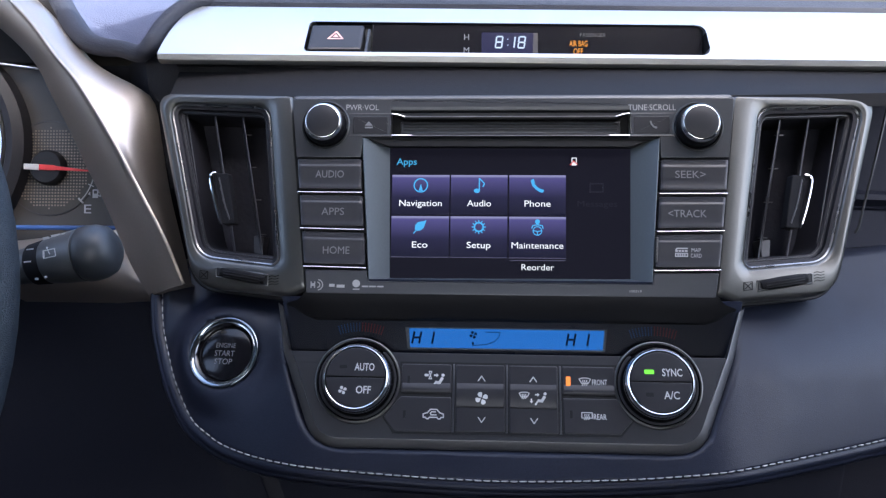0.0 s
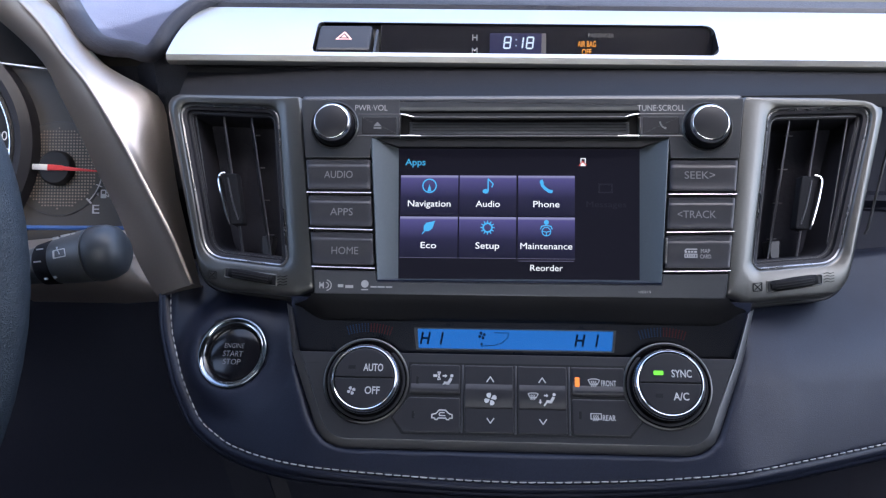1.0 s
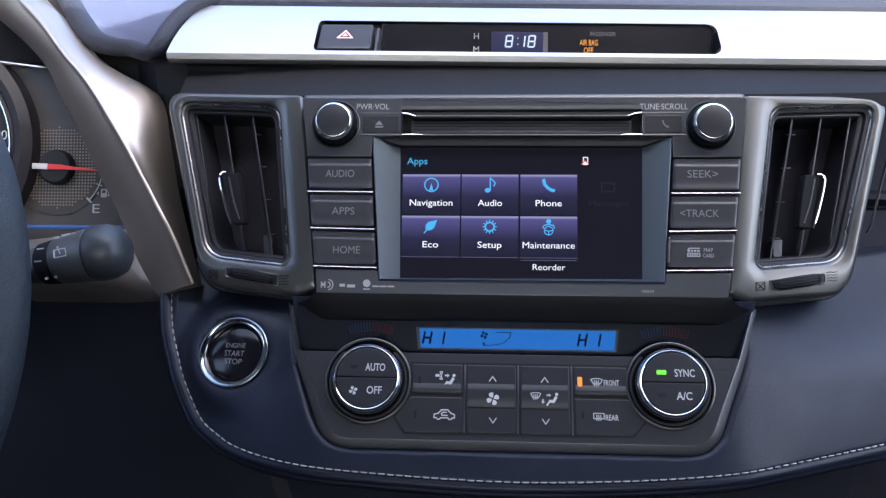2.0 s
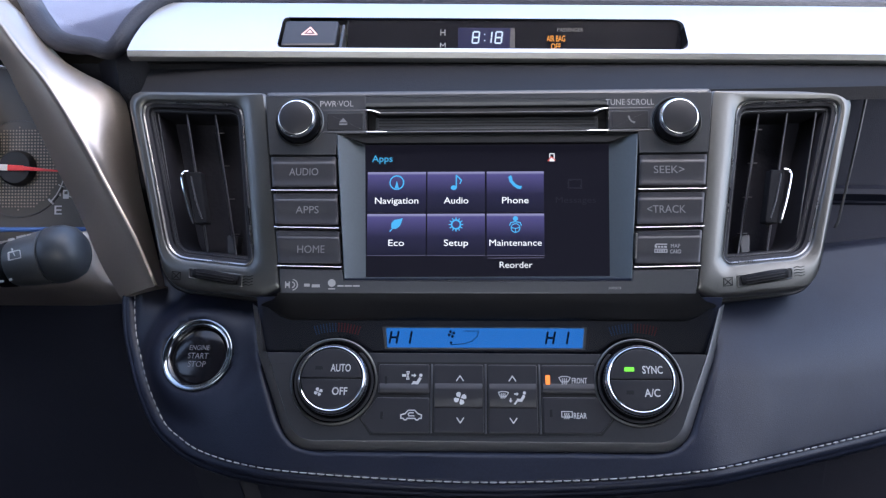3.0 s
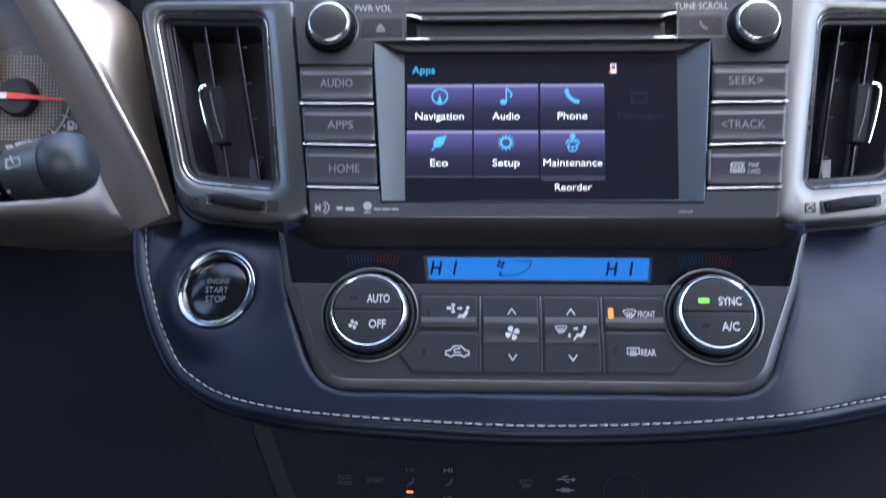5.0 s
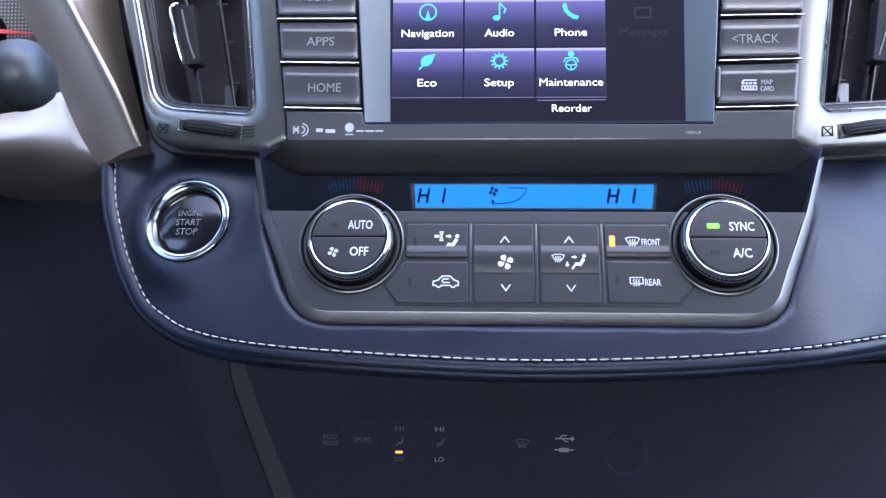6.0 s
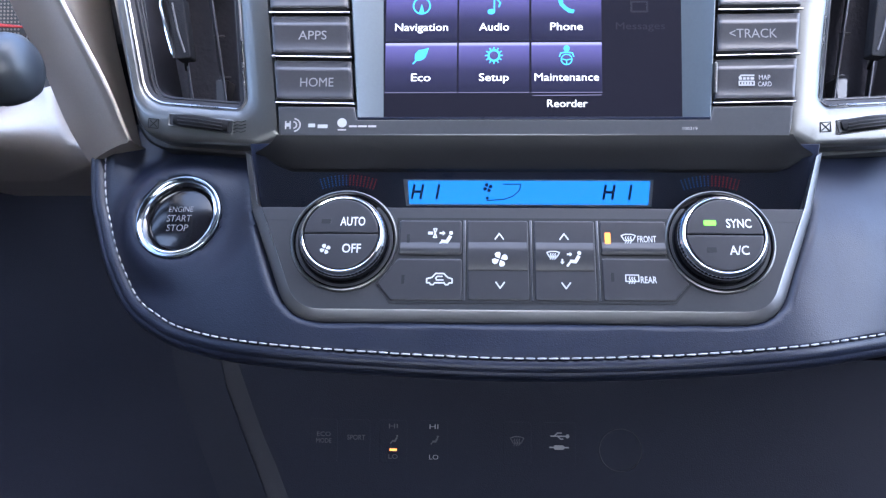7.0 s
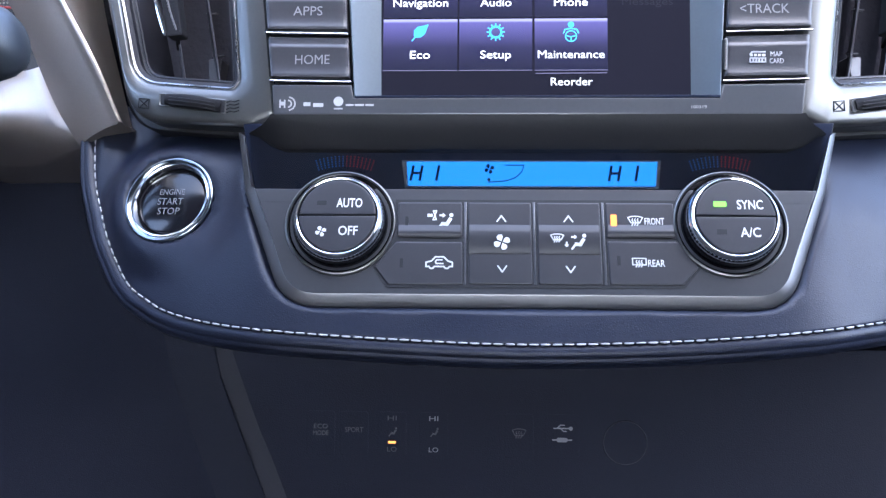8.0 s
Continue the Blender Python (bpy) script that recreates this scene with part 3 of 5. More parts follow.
# ---- radio ----
radio = thing("radio", (0, 0, -8), "charcoal car radio with touch display, two knobs and keys", "radio")
M = RADIO.m
R = RADIO.loop
part("chassis", slab(M, rounded(R([(-123.5, 104.6), (123.5, 104.6), (112, -7.6), (-112.4, -7.6)]), 0.003), -45, -8), BLACK, radio)
part("top_band", slab(M, rounded(R([(-124.6, 105.2), (124.2, 105.2), (123.4, 95.2), (-123.8, 95.2)]), 0.003), -20, 0, 2.6), GREY, radio)
for s in (-1, 1):
    f = [(s * 123.9, 102.4), (s * 67.2, 102.4), (s * 67.2, 80.6), (s * 83.0, 80.4), (s * 83.6, 68.9), (s * 120.4, 68.9)]
    part("knob_panel", slab(M, R(f), -9, 0.05, 0.3), GREY, radio)
    f = [(s * 88.6, 92.2), (s * 68.6, 92.2), (s * 68.6, 82.4), (s * 88.6, 82.4)]
    k = part("small_key", slab(M, rounded(R(f), 0.0006), -1, 0.3, 0.3), PANELKEY, radio)
    at = RADIO.on(s * 79.6, 87.2)
    if s < 0:
        bm = poly(M, at, [(-2.2, -0.3), (2.2, -0.3), (0, 2.2)], 0.65, 0.3)
        poly(M, at, [(-2.2, -1.8), (2.2, -1.8), (2.2, -1.0), (-2.2, -1.0)], 0.65, 0.3, bm)
        part("eject_mark", bm, LEGEND, k)
    else:
        bm = line(M, at, [(-1.6, 1.8), (-1.2, 0.4), (-0.2, -0.9), (1.2, -1.7)], 0.8, high=0.65)
        poly(M, at, [(-2.1, 2.1), (-1.2, 2.2), (-0.9, 0.9), (-1.7, 0.6)], 0.65, 0.3, bm)
        poly(M, at, [(0.7, -0.8), (1.9, -1.2), (1.7, -2.1), (0.6, -2.0)], 0.65, 0.3, bm)
        part("handset_mark", bm, LEGEND, k)
    part("chrome_edge", stroke(M, [RADIO.on(s * 67.0, 92.4), RADIO.on(s * 67.0, 81.4)], 0.6, 0.3, -1), DULLCHROME, radio)
# disc slot: a trough with a ribbed flap and painted end glints
bm = slab(M, R([(-65.5, 94.8), (65.5, 94.8), (60, 91.2), (-60, 91.2)]), -8, -1.2, 0.6)
part("slot_lip", bm, BLACK, radio)
bm = slab(M, R([(-60, 83.2), (60, 83.2), (65.5, 80.4), (-65.5, 80.4)]), -8, -0.4, 0.6)
part("slot_lip", bm, BLACK, radio)
part("slot_flap", slab(M, R([(-62, 90.6), (62, 90.6), (62, 84), (-62, 84)]), -8, -4.5, 0.8), GREY, radio, "grey ribbed flap of the disc slot")
for z in (88.9, 87.2, 85.6):
    part("rib", stroke(M, [RADIO.on(-60, z), RADIO.on(60, z)], 0.5, -4.1, -4.8), BLACK, radio)
lift = lambda pts, h: [M @ Vector((*RADIO.on(x, z), h * 0.001)) for x, z in pts]
part("chrome_line", sweep(lift([(-91.0, 93.9), (-66.4, 93.8), (-63.0, 93.2), (-59.6, 92.2), (0, 92.1), (59.6, 92.2), (63.0, 93.2), (66.4, 93.8), (91.0, 93.9)], -0.1), 0.00028, 8), KEYLINE, radio)
part("chrome_line", sweep(lift([(-91.0, 81.3), (-54, 81.2), (54, 81.2), (91.0, 81.3)], 0.2), 0.00028, 8), KEYLINE, radio)
# brighter, thicker chrome at the ends stands for highlights on the dim lines
for s in (-1, 1):
    part("tip_glint", sweep(lift([(s * 66.6, 93.8), (s * 63.0, 93.2), (s * 59.0, 92.1)], 0.2), [0.0004, 0.0006, 0.0002], 8), CHROME, radio)
    part("tip_glint", sweep(lift([(s * 66.6, 81.3), (s * 61.0, 81.2), (s * 55.0, 81.3)], 0.5), [0.0003, 0.0006, 0.0002], 8), CHROME, radio)


def radio_knob(s, word, width, at_word):
    at = RADIO.on(*((-104.3, 87.4) if s < 0 else (103.7, 86.4)))
    knob = part("volume_knob" if s < 0 else "tuning_knob", turned(M, at, [(12.9, 0.2), (12.3, 0.6), (11.9, 2.4), (10.9, 6.8), (10.4, 7.6)], 56, cap=False), CAPGLOSS, radio, "round black knob with a chrome rim")
    part("collar", turned(M, at, [(13.9, -0.6), (13.8, 0.5), (13.4, 0.9), (13.0, 0.6), (12.8, -0.2)], 64, cap=False), SATIN, knob, "thin satin grey collar")
    part("rim", turned(M, at, [(10.9, 6.2), (10.8, 7.0), (10.3, 8.2), (9.8, 9.0), (9.5, 9.3), (9.2, 9.35), (9.0, 8.9)], 64, cap=False), RINGCHROME, knob, "chrome rim")
    part("cap", turned(M, at, [(9.1, 8.8), (8.8, 9.2), (7.2, 9.6), (4, 9.9), (0.5, 10.0)], 48), PANELKEY, knob)
    part("lettering", lettering(M, word, RADIO.on(*at_word), 3.3, width, 0.2), INK, radio)


radio_knob(-1, "PWR·VOL", 18.6, (-83.4, 97.6))
radio_knob(1, "TUNE·SCROLL", 26.2, (78.8, 97.2))

SIDE = (((120.2, 67.9), (83.4, 67.9), (82.6, 50.4), (118.6, 50.4)), ((118.3, 47.2), (82.2, 47.0), (81.0, 29.2), (116.5, 29.6)), ((116.2, 26.6), (80.7, 26.0), (79.4, 7.9), (114.2, 8.2)))
STRIP = (((118.9, 48.8), (82.2, 48.6)), ((116.8, 28.3), (80.8, 27.6)), ((114.3, 6.9), (79.0, 6.2)))
WORDS = {(-1, 0): ("AUDIO", -101, 59, 16.2), (-1, 1): ("APPS", -98.6, 37.8, 12.8), (-1, 2): ("HOME", -96, 16, 15), (1, 0): ("SEEK>", 99, 59.3, 16.4), (1, 1): ("<TRACK", 97, 37.6, 20.6)}


def wide_key(f):
    """A wide radio key: a step near the top, then a scoop that flares out towards the lower edge."""
    bm = slab(M, rounded(R(f), 0.0014), -8, -0.9, 0.4)
    (x0, z0), (x1, z1), (x2, z2), (x3, z3) = f
    rows_ = []
    for t, h in ((0.015, -2.0), (0.015, -0.1), (0.03, 0.15), (0.17, 0.1), (0.2, 0.25), (0.235, 0.62), (0.3, 0.62), (0.5, 0.38), (0.66, 0.32), (0.8, 0.5), (0.9, 0.85), (0.965, 1.15), (0.985, 1.0), (0.99, -2.0)):
        row = []
        for u, dh in ((0.012, -2.4), (0.012, -0.35), (0.03, -0.02), (0.06, 0.12), (0.12, 0.05), (0.3, 0), (0.5, 0), (0.7, 0), (0.88, 0.05), (0.94, 0.12), (0.97, -0.02), (0.988, -0.35), (0.988, -2.4)):
            xa, za, xb, zb = x0 + (x3 - x0) * t, z0 + (z3 - z0) * t, x1 + (x2 - x1) * t, z1 + (z2 - z1) * t
            q = RADIO.on(xa + (xb - xa) * u, za + (zb - za) * u)
            row.append(bm.verts.new(M @ Vector((*q, (h + dh) * 0.001))))
        rows_.append(row)
    for a, b in zip(rows_, rows_[1:]):
        for i in range(len(a) - 1):
            bm.faces.new((a[i], a[i + 1], b[i + 1], b[i]))
    return bm


for s in (-1, 1):
    for k in range(3):
        f = [(s * x, z) for x, z in SIDE[k]]
        key = part("card_cover" if (s, k) == (1, 2) else "key", wide_key(f), KEY, radio, "charcoal cover of the card slot" if (s, k) == (1, 2) else "")
        if (s, k) in WORDS:
            word, x, z, w = WORDS[s, k]
            part("lettering", lettering(M, word, RADIO.on(x, z), 4.1, w, 0.8), LEGEND, key)
        a, b = STRIP[k]
        part("chrome_strip", sweep([M @ Vector((*RADIO.on(s * q[0], q[1]), 0.0002)) for q in (a, b)], 0.0005, 10), CHROME, radio, "thin chrome strip")
# card legend: the mark as plain blocks, and its two words
key = [o for o in radio.children if o.name.startswith("card_cover")][0]
at = RADIO.on(93.4, 16.3)
bm = poly(M, at, [(-3.4, 1.3), (-2.4, 2.5), (3.4, 2.5), (3.4, 1.9), (-2.0, 1.9), (-2.6, 1.3)], 0.95, 0.5)
for x, w in ((-2.6, 1.2), (-0.9, 1.1), (0.7, 1.1), (2.5, 1.4)):
    poly(M, at, [(x - w / 2, 0.3), (x + w / 2, 0.3), (x + w / 2, 1.3), (x - w / 2, 1.3)], 0.95, 0.5, bm)
line(M, at, [(-3.2, -2.2), (3.2, -2.2), (3.2, -0.5), (-3.2, -0.5)], 0.5, bm=bm, closed=True, high=0.95)
for x in (-1.8, -0.6, 0.6, 1.8):
    poly(M, at, [(x - 0.35, -1.8), (x + 0.35, -1.8), (x + 0.35, -0.9), (x - 0.35, -0.9)], 0.95, 0.5, bm)
part("card_mark", bm, INK, key, "grey block mark")
part("lettering", lettering(M, "MAP", RADIO.on(101.2, 17.6), 2.1, 4.9, 0.85), INK, key)
part("lettering", lettering(M, "CARD", RADIO.on(101.2, 14.6), 2.1, 5.8, 0.85), INK, key)
part("pull_lip", slab(M, rounded(R([(79.7, 24.5), (81.2, 24.5), (80.5, 10.5), (79.0, 10.5)]), 0.0005), -4, 1.2, 0.5), SATIN, key)
part("lower_band", slab(M, R([(-113.4, 5.2), (-78.8, 4.9), (-77.7, -0.9), (77.7, -0.9), (78.8, 4.9), (113.4, 5.2), (111.6, -8.2), (-112.4, -8.2)]), -20, 0, 0.7), GREY, radio)
rows = []
for y, z, t in ((-2.9, -7.6, 0.0), (-2.6, -8.8, 0.05), (-2.1, -10.6, 0.15), (-1.0, -13.6, 0.35), (0.7, -16.8, 0.6), (2.4, -20.0, 0.85), (3.5, -21.9, 1.0), (4.5, -22.8, 1.0), (8.0, -23.6, 1.0)):
    row = []
    for k in range(41):
        x = (113.2 + 14 * t) * (k / 20 - 1) - 0.3
        e = min(1.0, max(0.0, (abs(x) - 108) / 16))
        row.append((x, y + 7 * max(0.0, e - 0.4), z + 6.5 * t * e * e * (3 - 2 * e)))
    rows.append(row)
part("underside", sheet(rows), BLACK, radio, "black rounded underside", smooth=60)
# brand marks stay plain bars
bm = bmesh.new()
for x in (-109.6, -107.6):
    slab(M, R([(x - 0.3, -5.2), (x + 0.3, -5.2), (x + 0.3, -1.6), (x - 0.3, -1.6)]), -0.2, 0.12, bm=bm)
for x, w, z in ((-108.6, 1.6, -3.3), (-97.9, 3.0, -3.6), (-93.0, 4.4, -4.0)):
    slab(M, R([(x - w / 2, z - 0.8), (x + w / 2, z - 0.8), (x + w / 2, z + 0.8), (x - w / 2, z + 0.8)]), -0.2, 0.12, bm=bm)
stroke(M, arc(RADIO.on(-106.2, -3.4), 1.5, -80, 80, 8), 0.6, 0.12, bm=bm)
stroke(M, arc(RADIO.on(-106.0, -3.4), 2.9, -80, 80, 8), 0.6, 0.12, bm=bm)
part("badge", bm, BADGE, radio, "small pale printed bars")
bm = disc(M, RADIO.on(-84.3, -2.4), 2.1, 0.12)
slab(M, R([(-86.2, -5.9), (-82.4, -5.9), (-82.4, -5.3), (-86.2, -5.3)]), -0.2, 0.12, bm=bm)
for x, w in ((-79.4, 3.4), (-75.2, 4.0), (-70.8, 3.6)):
    slab(M, R([(x - w / 2, -4.4), (x + w / 2, -4.4), (x + w / 2, -3.6), (x - w / 2, -3.6)]), -0.2, 0.12, bm=bm)
part("badge", bm, BADGE, radio, "small pale printed disc and bars")
part("lettering", lettering(M, "100319", RADIO.on(68.7, -5.0), 1.3, 6.4, 0.1), INK, radio)

# display, set back in a sloping bezel
DEEP = -6.0
outer = R([(-83.2, 80.2), (83.0, 79.6), (77.9, -0.8), (-77.5, -0.8)])
inner = [seen(-67.3, 78.0, DEEP), seen(66.8, 77.6, DEEP), seen(66.0, 1.9, DEEP), seen(-65.8, 1.2, DEEP)]
part("bezel", hoop(M, outer, inner, ((0, -0.4), (0.04, -0.2), (0.1, -0.8), (1, DEEP))), BEVEL, radio, "blue-grey sloping display bezel", smooth=20)
part("bezel_lip", slab(M, R([(-77.6, 0.2), (77.9, 0.3), (77.6, -0.9), (-77.3, -0.9)]), -6, 0.1, 0.3), GLOSS, radio)
# a black strip stands in for the shade on the bezel's upper slope
part("bezel_shade", slab(M, R([(-82.6, 80.4), (82.6, 80.2), (67.4, 75.2), (-67.6, 75.4)]), -8, -1.5, 0.3), BLACK, radio, "black strip for the shade on the upper bezel")
screen = part("screen", slab(M, [seen(-68, 79, DEEP), seen(68, 79, DEEP), seen(67, 0.4, DEEP), seen(-66.5, 0.4, DEEP)], -9, DEEP), SCREEN, radio, "lit touch display with six menu keys")


def ui(x, z):
    return seen(x, z, DEEP)


UH = DEEP + 0.08
TX = ((-65.5, -33.3), (-32.5, -1.0), (0.0, 31.2))
TZ = ((59.2, 36.6), (35.9, 13.0))
NAMES = (("Navigation", "Audio", "Phone"), ("Eco", "Setup", "Maintenance"))
WIDE = ((24.2, 13.6, 14.6), (8.8, 13.4, 28.8))
for r, (z1, z0) in enumerate(TZ):
    for c, (x0, x1) in enumerate(TX):
        tile = part("menu_key", slab(M, [ui(x0, z1), ui(x1, z1), ui(x1, z0), ui(x0, z0)], DEEP - 0.2, UH), UITILE, screen, "violet lit menu key")
        mid = (x0 + x1) / 2
        part("lettering", lettering(M, NAMES[r][c], ui(mid, z1 - 15.9), 3.5, WIDE[r][c], UH + 0.1, 0.0 if NAMES[r][c][0] == "M" else 0.004), UIWHITE, tile)
        at = ui(mid, z1 - 5.9)
        w = dict(high=UH + 0.1)
        if (r, c) == (0, 0):
            bm = stroke(M, arc(at, 3.8, 0, 360, 28), 0.7, UH + 0.1, UH)
            poly(M, at, [(-1.2, -3.2), (1.2, -3.2), (0, 1.0)], UH + 0.1, UH, bm)
        elif (r, c) == (0, 1):
            bm = disc(M, (at[0] - 0.0013, at[1] - 0.003), 1.3, UH + 0.1, UH, sx=1.3)
            line(M, at, [(0.1, -2.8), (0.1, 4.0), (1.6, 2.6), (2.9, 1.2), (2.2, -0.6)], 0.7, bm=bm, **w)
        elif (r, c) == (0, 2):
            bm = line(M, at, [(-2.9, 2.6), (-2.2, 0.4), (-0.6, -1.4), (1.4, -2.8), (2.9, -3.0)], 1.7, **w)
            poly(M, at, [(-3.6, 3.3), (-2.2, 3.9), (-1.4, 1.6), (-2.8, 0.9)], UH + 0.1, UH, bm)
            poly(M, at, [(1.2, -1.6), (3.8, -2.7), (2.4, -4.0), (0.4, -3.2)], UH + 0.1, UH, bm)
        elif (r, c) == (1, 0):
            bm = poly(M, at, [(-2.9, -1.6), (-2.8, 0.8), (-1.2, 2.6), (1.4, 3.1), (3.6, 3.7), (2.8, 1.4), (2.0, -0.8), (0.2, -2.2), (-1.6, -2.4)], UH + 0.1, UH)
            line(M, at, [(-3.6, -3.8), (-1.6, -1.4)], 0.6, bm=bm, **w)
        elif (r, c) == (1, 1):
            bm = stroke(M, arc(at, 2.45, 0, 360, 24), 0.9, UH + 0.1, UH)
            for k in range(12):
                a = radians(30 * k)
                line(M, at, [(3.0 * math.cos(a), 3.0 * math.sin(a)), (3.8 * math.cos(a), 3.8 * math.sin(a))], 0.6, bm=bm, **w)
        else:
            bm = disc(M, (at[0], at[1] + 0.0032), 1.4, UH + 0.1, UH)
            stroke(M, arc((at[0], at[1] - 0.0020), 2.4, 0, 360, 24), 0.5, UH + 0.1, UH, bm=bm)
            line(M, at, [(-3.2, -0.6), (-2.6, 1.0), (0, 1.5), (2.6, 1.0), (3.2, -0.6)], 0.6, bm=bm, **w)
            line(M, at, [(-2.2, -1.8), (0, -2.3), (2.2, -1.8)], 0.5, bm=bm, **w)
            line(M, at, [(0, -2.3), (0, -4.3)], 0.5, bm=bm, **w)
        part("icon", bm, UIBLUE, tile, "blue menu icon")
part("lettering", lettering(M, "Apps", ui(-57.6, 66.8), 3.7, 11.6, UH, 0.01), UICYAN, screen)
part("lettering", lettering(M, "Reorder", ui(15.8, 8.0), 3.4, 18, UH), UIWHITE, screen)
part("lettering", lettering(M, "Messages", ui(48.4, 43.4), 3.3, 22, UH), UIDIM, screen)
bm = stroke(M, [ui(44.6, 54.6), ui(51.6, 54.6), ui(51.6, 50), ui(44.6, 50)], 0.8, UH, UH - 0.1, closed=True)
part("icon", bm, UIDIM, screen)
part("rule", stroke(M, [ui(0.4, 11.6), ui(30.8, 11.8)], 0.35, UH, UH - 0.1), UIEDGE, screen)
for x0, x1 in TX:
    part("rule", stroke(M, [ui(x0, 13.0), ui(x1, 13.0)], 0.3, UH + 0.02, UH - 0.1), UIEDGE, screen)
at = ui(35.8, 67)
bm = line(M, at, [(-1.2, -2.0), (1.2, -2.0), (1.2, 2.0), (-1.2, 2.0)], 0.5, closed=True, high=UH)
poly(M, at, [(-1.2, -2.0), (1.2, -2.0), (1.2, -0.4), (-1.2, -0.4)], UH, UH - 0.1, bm)
part("icon", bm, UIWHITE, screen, "white phone symbol")
part("icon_stroke", line(M, at, [(-2.2, -2.0), (-0.4, 0.2), (1.7, -1.6)], 0.6, high=UH + 0.08), UIRED, screen, "red stroke over the phone symbol")


# ---- air vents ----
# outlines of either vent (x outwards, z up, mm): the frame's edge, the crease on it, and the lip of the opening
FRAME = {
    -1: [(128.4, 108.0), (217.5, 113.5), (186.0, -5.5), (126.0, -10.5), (115.2, -6.5)],
    1: [(127.4, 106.6), (216.8, 110.4), (186.0, -6.2), (126.0, -10.8), (114.8, -7.0)],
}
CREASE = {
    -1: [(138.6, 106.2), (212.0, 110.6), (187.6, 6.6), (131.5, 1.0), (126.6, 9.0)],
    1: [(138.6, 104.6), (211.0, 107.6), (186.6, 6.0), (130.5, 0.6), (125.6, 9.0)],
}
LIP = {
    -1: [(142.9, 102.4), (208.0, 107.0), (184.6, 12.4), (136.4, 7.2), (133.2, 11.4)],
    1: [(143.6, 100.8), (208.2, 105.2), (182.6, 12.6), (134.6, 8.2), (131.2, 12.0)],
}
VANES = {
    -1: (((200.2, 105.4), (181.1, 15.6)), ((181.4, 104.0), (163.2, 14.4)), ((163.0, 102.4), (145.5, 12.2))),
    1: (((196.8, 102.6), (178.6, 17.0)), ((178.5, 101.4), (161.2, 15.4)), ((160.6, 100.2), (143.6, 13.6))),
}
GRIPS = {-1: ((172.3, 60.6), (173.6, 57.6), (165.6, 30.4)), 1: ((166.4, 60.3), (168.0, 57.6), (160.4, 30.2))}


def air_vent(s):
    """One tall centre vent, tapering downwards; s is -1 on the driver's side."""
    F = VENT[s]
    M = F.m
    o = lambda pts: [F.on(s * x, z) for x, z in pts]
    up = lambda lp, h: [M @ Vector((u, v, h * 0.001)) for u, v in lp]
    vent = thing("air_vent", (s * 165, 25, -8), "tall satin-grey framed air vent with upright black vanes", "air vent", "air vents beside the radio")
    outer = soft_loop(o(FRAME[s]), (2.5, 9, 22, 7, 2))
    crease = soft_loop(o(CREASE[s]), (6, 9, 17, 9, 6))
    lip = soft_loop(o(LIP[s]), (11, 8, 17, 5, 5))
    mix = lambda a, b, t: [(p[0] * (1 - t) + q[0] * t, p[1] * (1 - t) + q[1] * t) for p, q in zip(a, b)]
    part("side_wall", rings(bmesh.new(), [up(outer, -4.2), up(outer, -30)], False), GREY, vent)
    # the outer side of the frame is crowned: it falls away from the crease
    fall = []
    for d in (0.4, 1.9, 1.9, 0.8, 0.4) if s < 0 else (0.3, 1.4, 1.4, 0.6, 0.3):
        fall += [d] * 8
    crown = lambda t, h: [M @ Vector((q[0], q[1], (h - d * (1 - t)) * 0.001)) for q, d in zip(mix(outer, crease, t), fall)]
    stack = [crown(0, -2.2), crown(0.05, -1.0), crown(0.13, -0.25), crown(0.3, 0.0), crown(0.6, 0.0), crown(0.88, 0.0)]
    stack += [up(crease, -0.15), up(mix(crease, lip, 0.2), -0.3), up(mix(crease, lip, 0.75), -0.8), up(mix(crease, lip, 0.9), -1.4), up(lip, -2.5), up(lip, -5)]
    part("frame", rings(bmesh.new(), stack, False), SATIN, vent, "satin grey frame", smooth=30)
    a, b, c = shrink(lip, -0.0003), shrink(lip, 0.0005), shrink(lip, 0.0012)
    part("inner_lip", rings(bmesh.new(), [up(a, -4), up(a, -2.6), up(b, -2.0), up(c, -2.5), up(c, -5)], False), LIPLINE, vent, "thin bright lip")
    deep = shrink(lip, 0.0065)
    part("duct", rings(bmesh.new(), [up(c, -2.9), up(mix(c, deep, 0.35), -3.7), up(mix(c, deep, 0.4), -6), up(mix(c, deep, 0.8), -7), up(deep, -11), up(deep, -32)], False), VANE, vent, "black duct wall")
    for d, h in ((0.0028, -4.6), (0.0045, -6.0)):
        part("ridge", hoop(M, shrink(lip, d - 0.0003), shrink(lip, d + 0.0003), ((0, h - 1), (0.2, h), (0.8, h), (1, h - 1))), KEY, vent)
    part("duct_back", slab(M, shrink(o([LIP[s][k] for k in (0, 1, 2, 3)]), 0.002), -34, -30), VOID, vent)
    # upright vanes, parallel to the tapering sides
    for k, ends in enumerate(VANES[s]):
        a, b = o(ends)
        bm = bmesh.new()
        d = Vector((b[0] - a[0], b[1] - a[1])).normalized()
        n = Vector((-d.y, d.x)) * 0.0007
        twist = Vector((1, 0)) * (0.00050 if s < 0 else 0.00058) * s
        stack = []
        for h, w in ((-26, 0.5), (-17, 1.0), (-9.5, 1.0), (-8.2, 0.4)):
            sh = twist * (-8 - h)
            stack.append([M @ Vector((p[0] + sh.x + q * n.x * w, p[1] + q * n.y * w, h * 0.001)) for p, q in ((a, -1), (b, -1), (b, 1), (a, 1))])
        vane = part("vane", rings(bm, stack, True, True), VANE, vent)
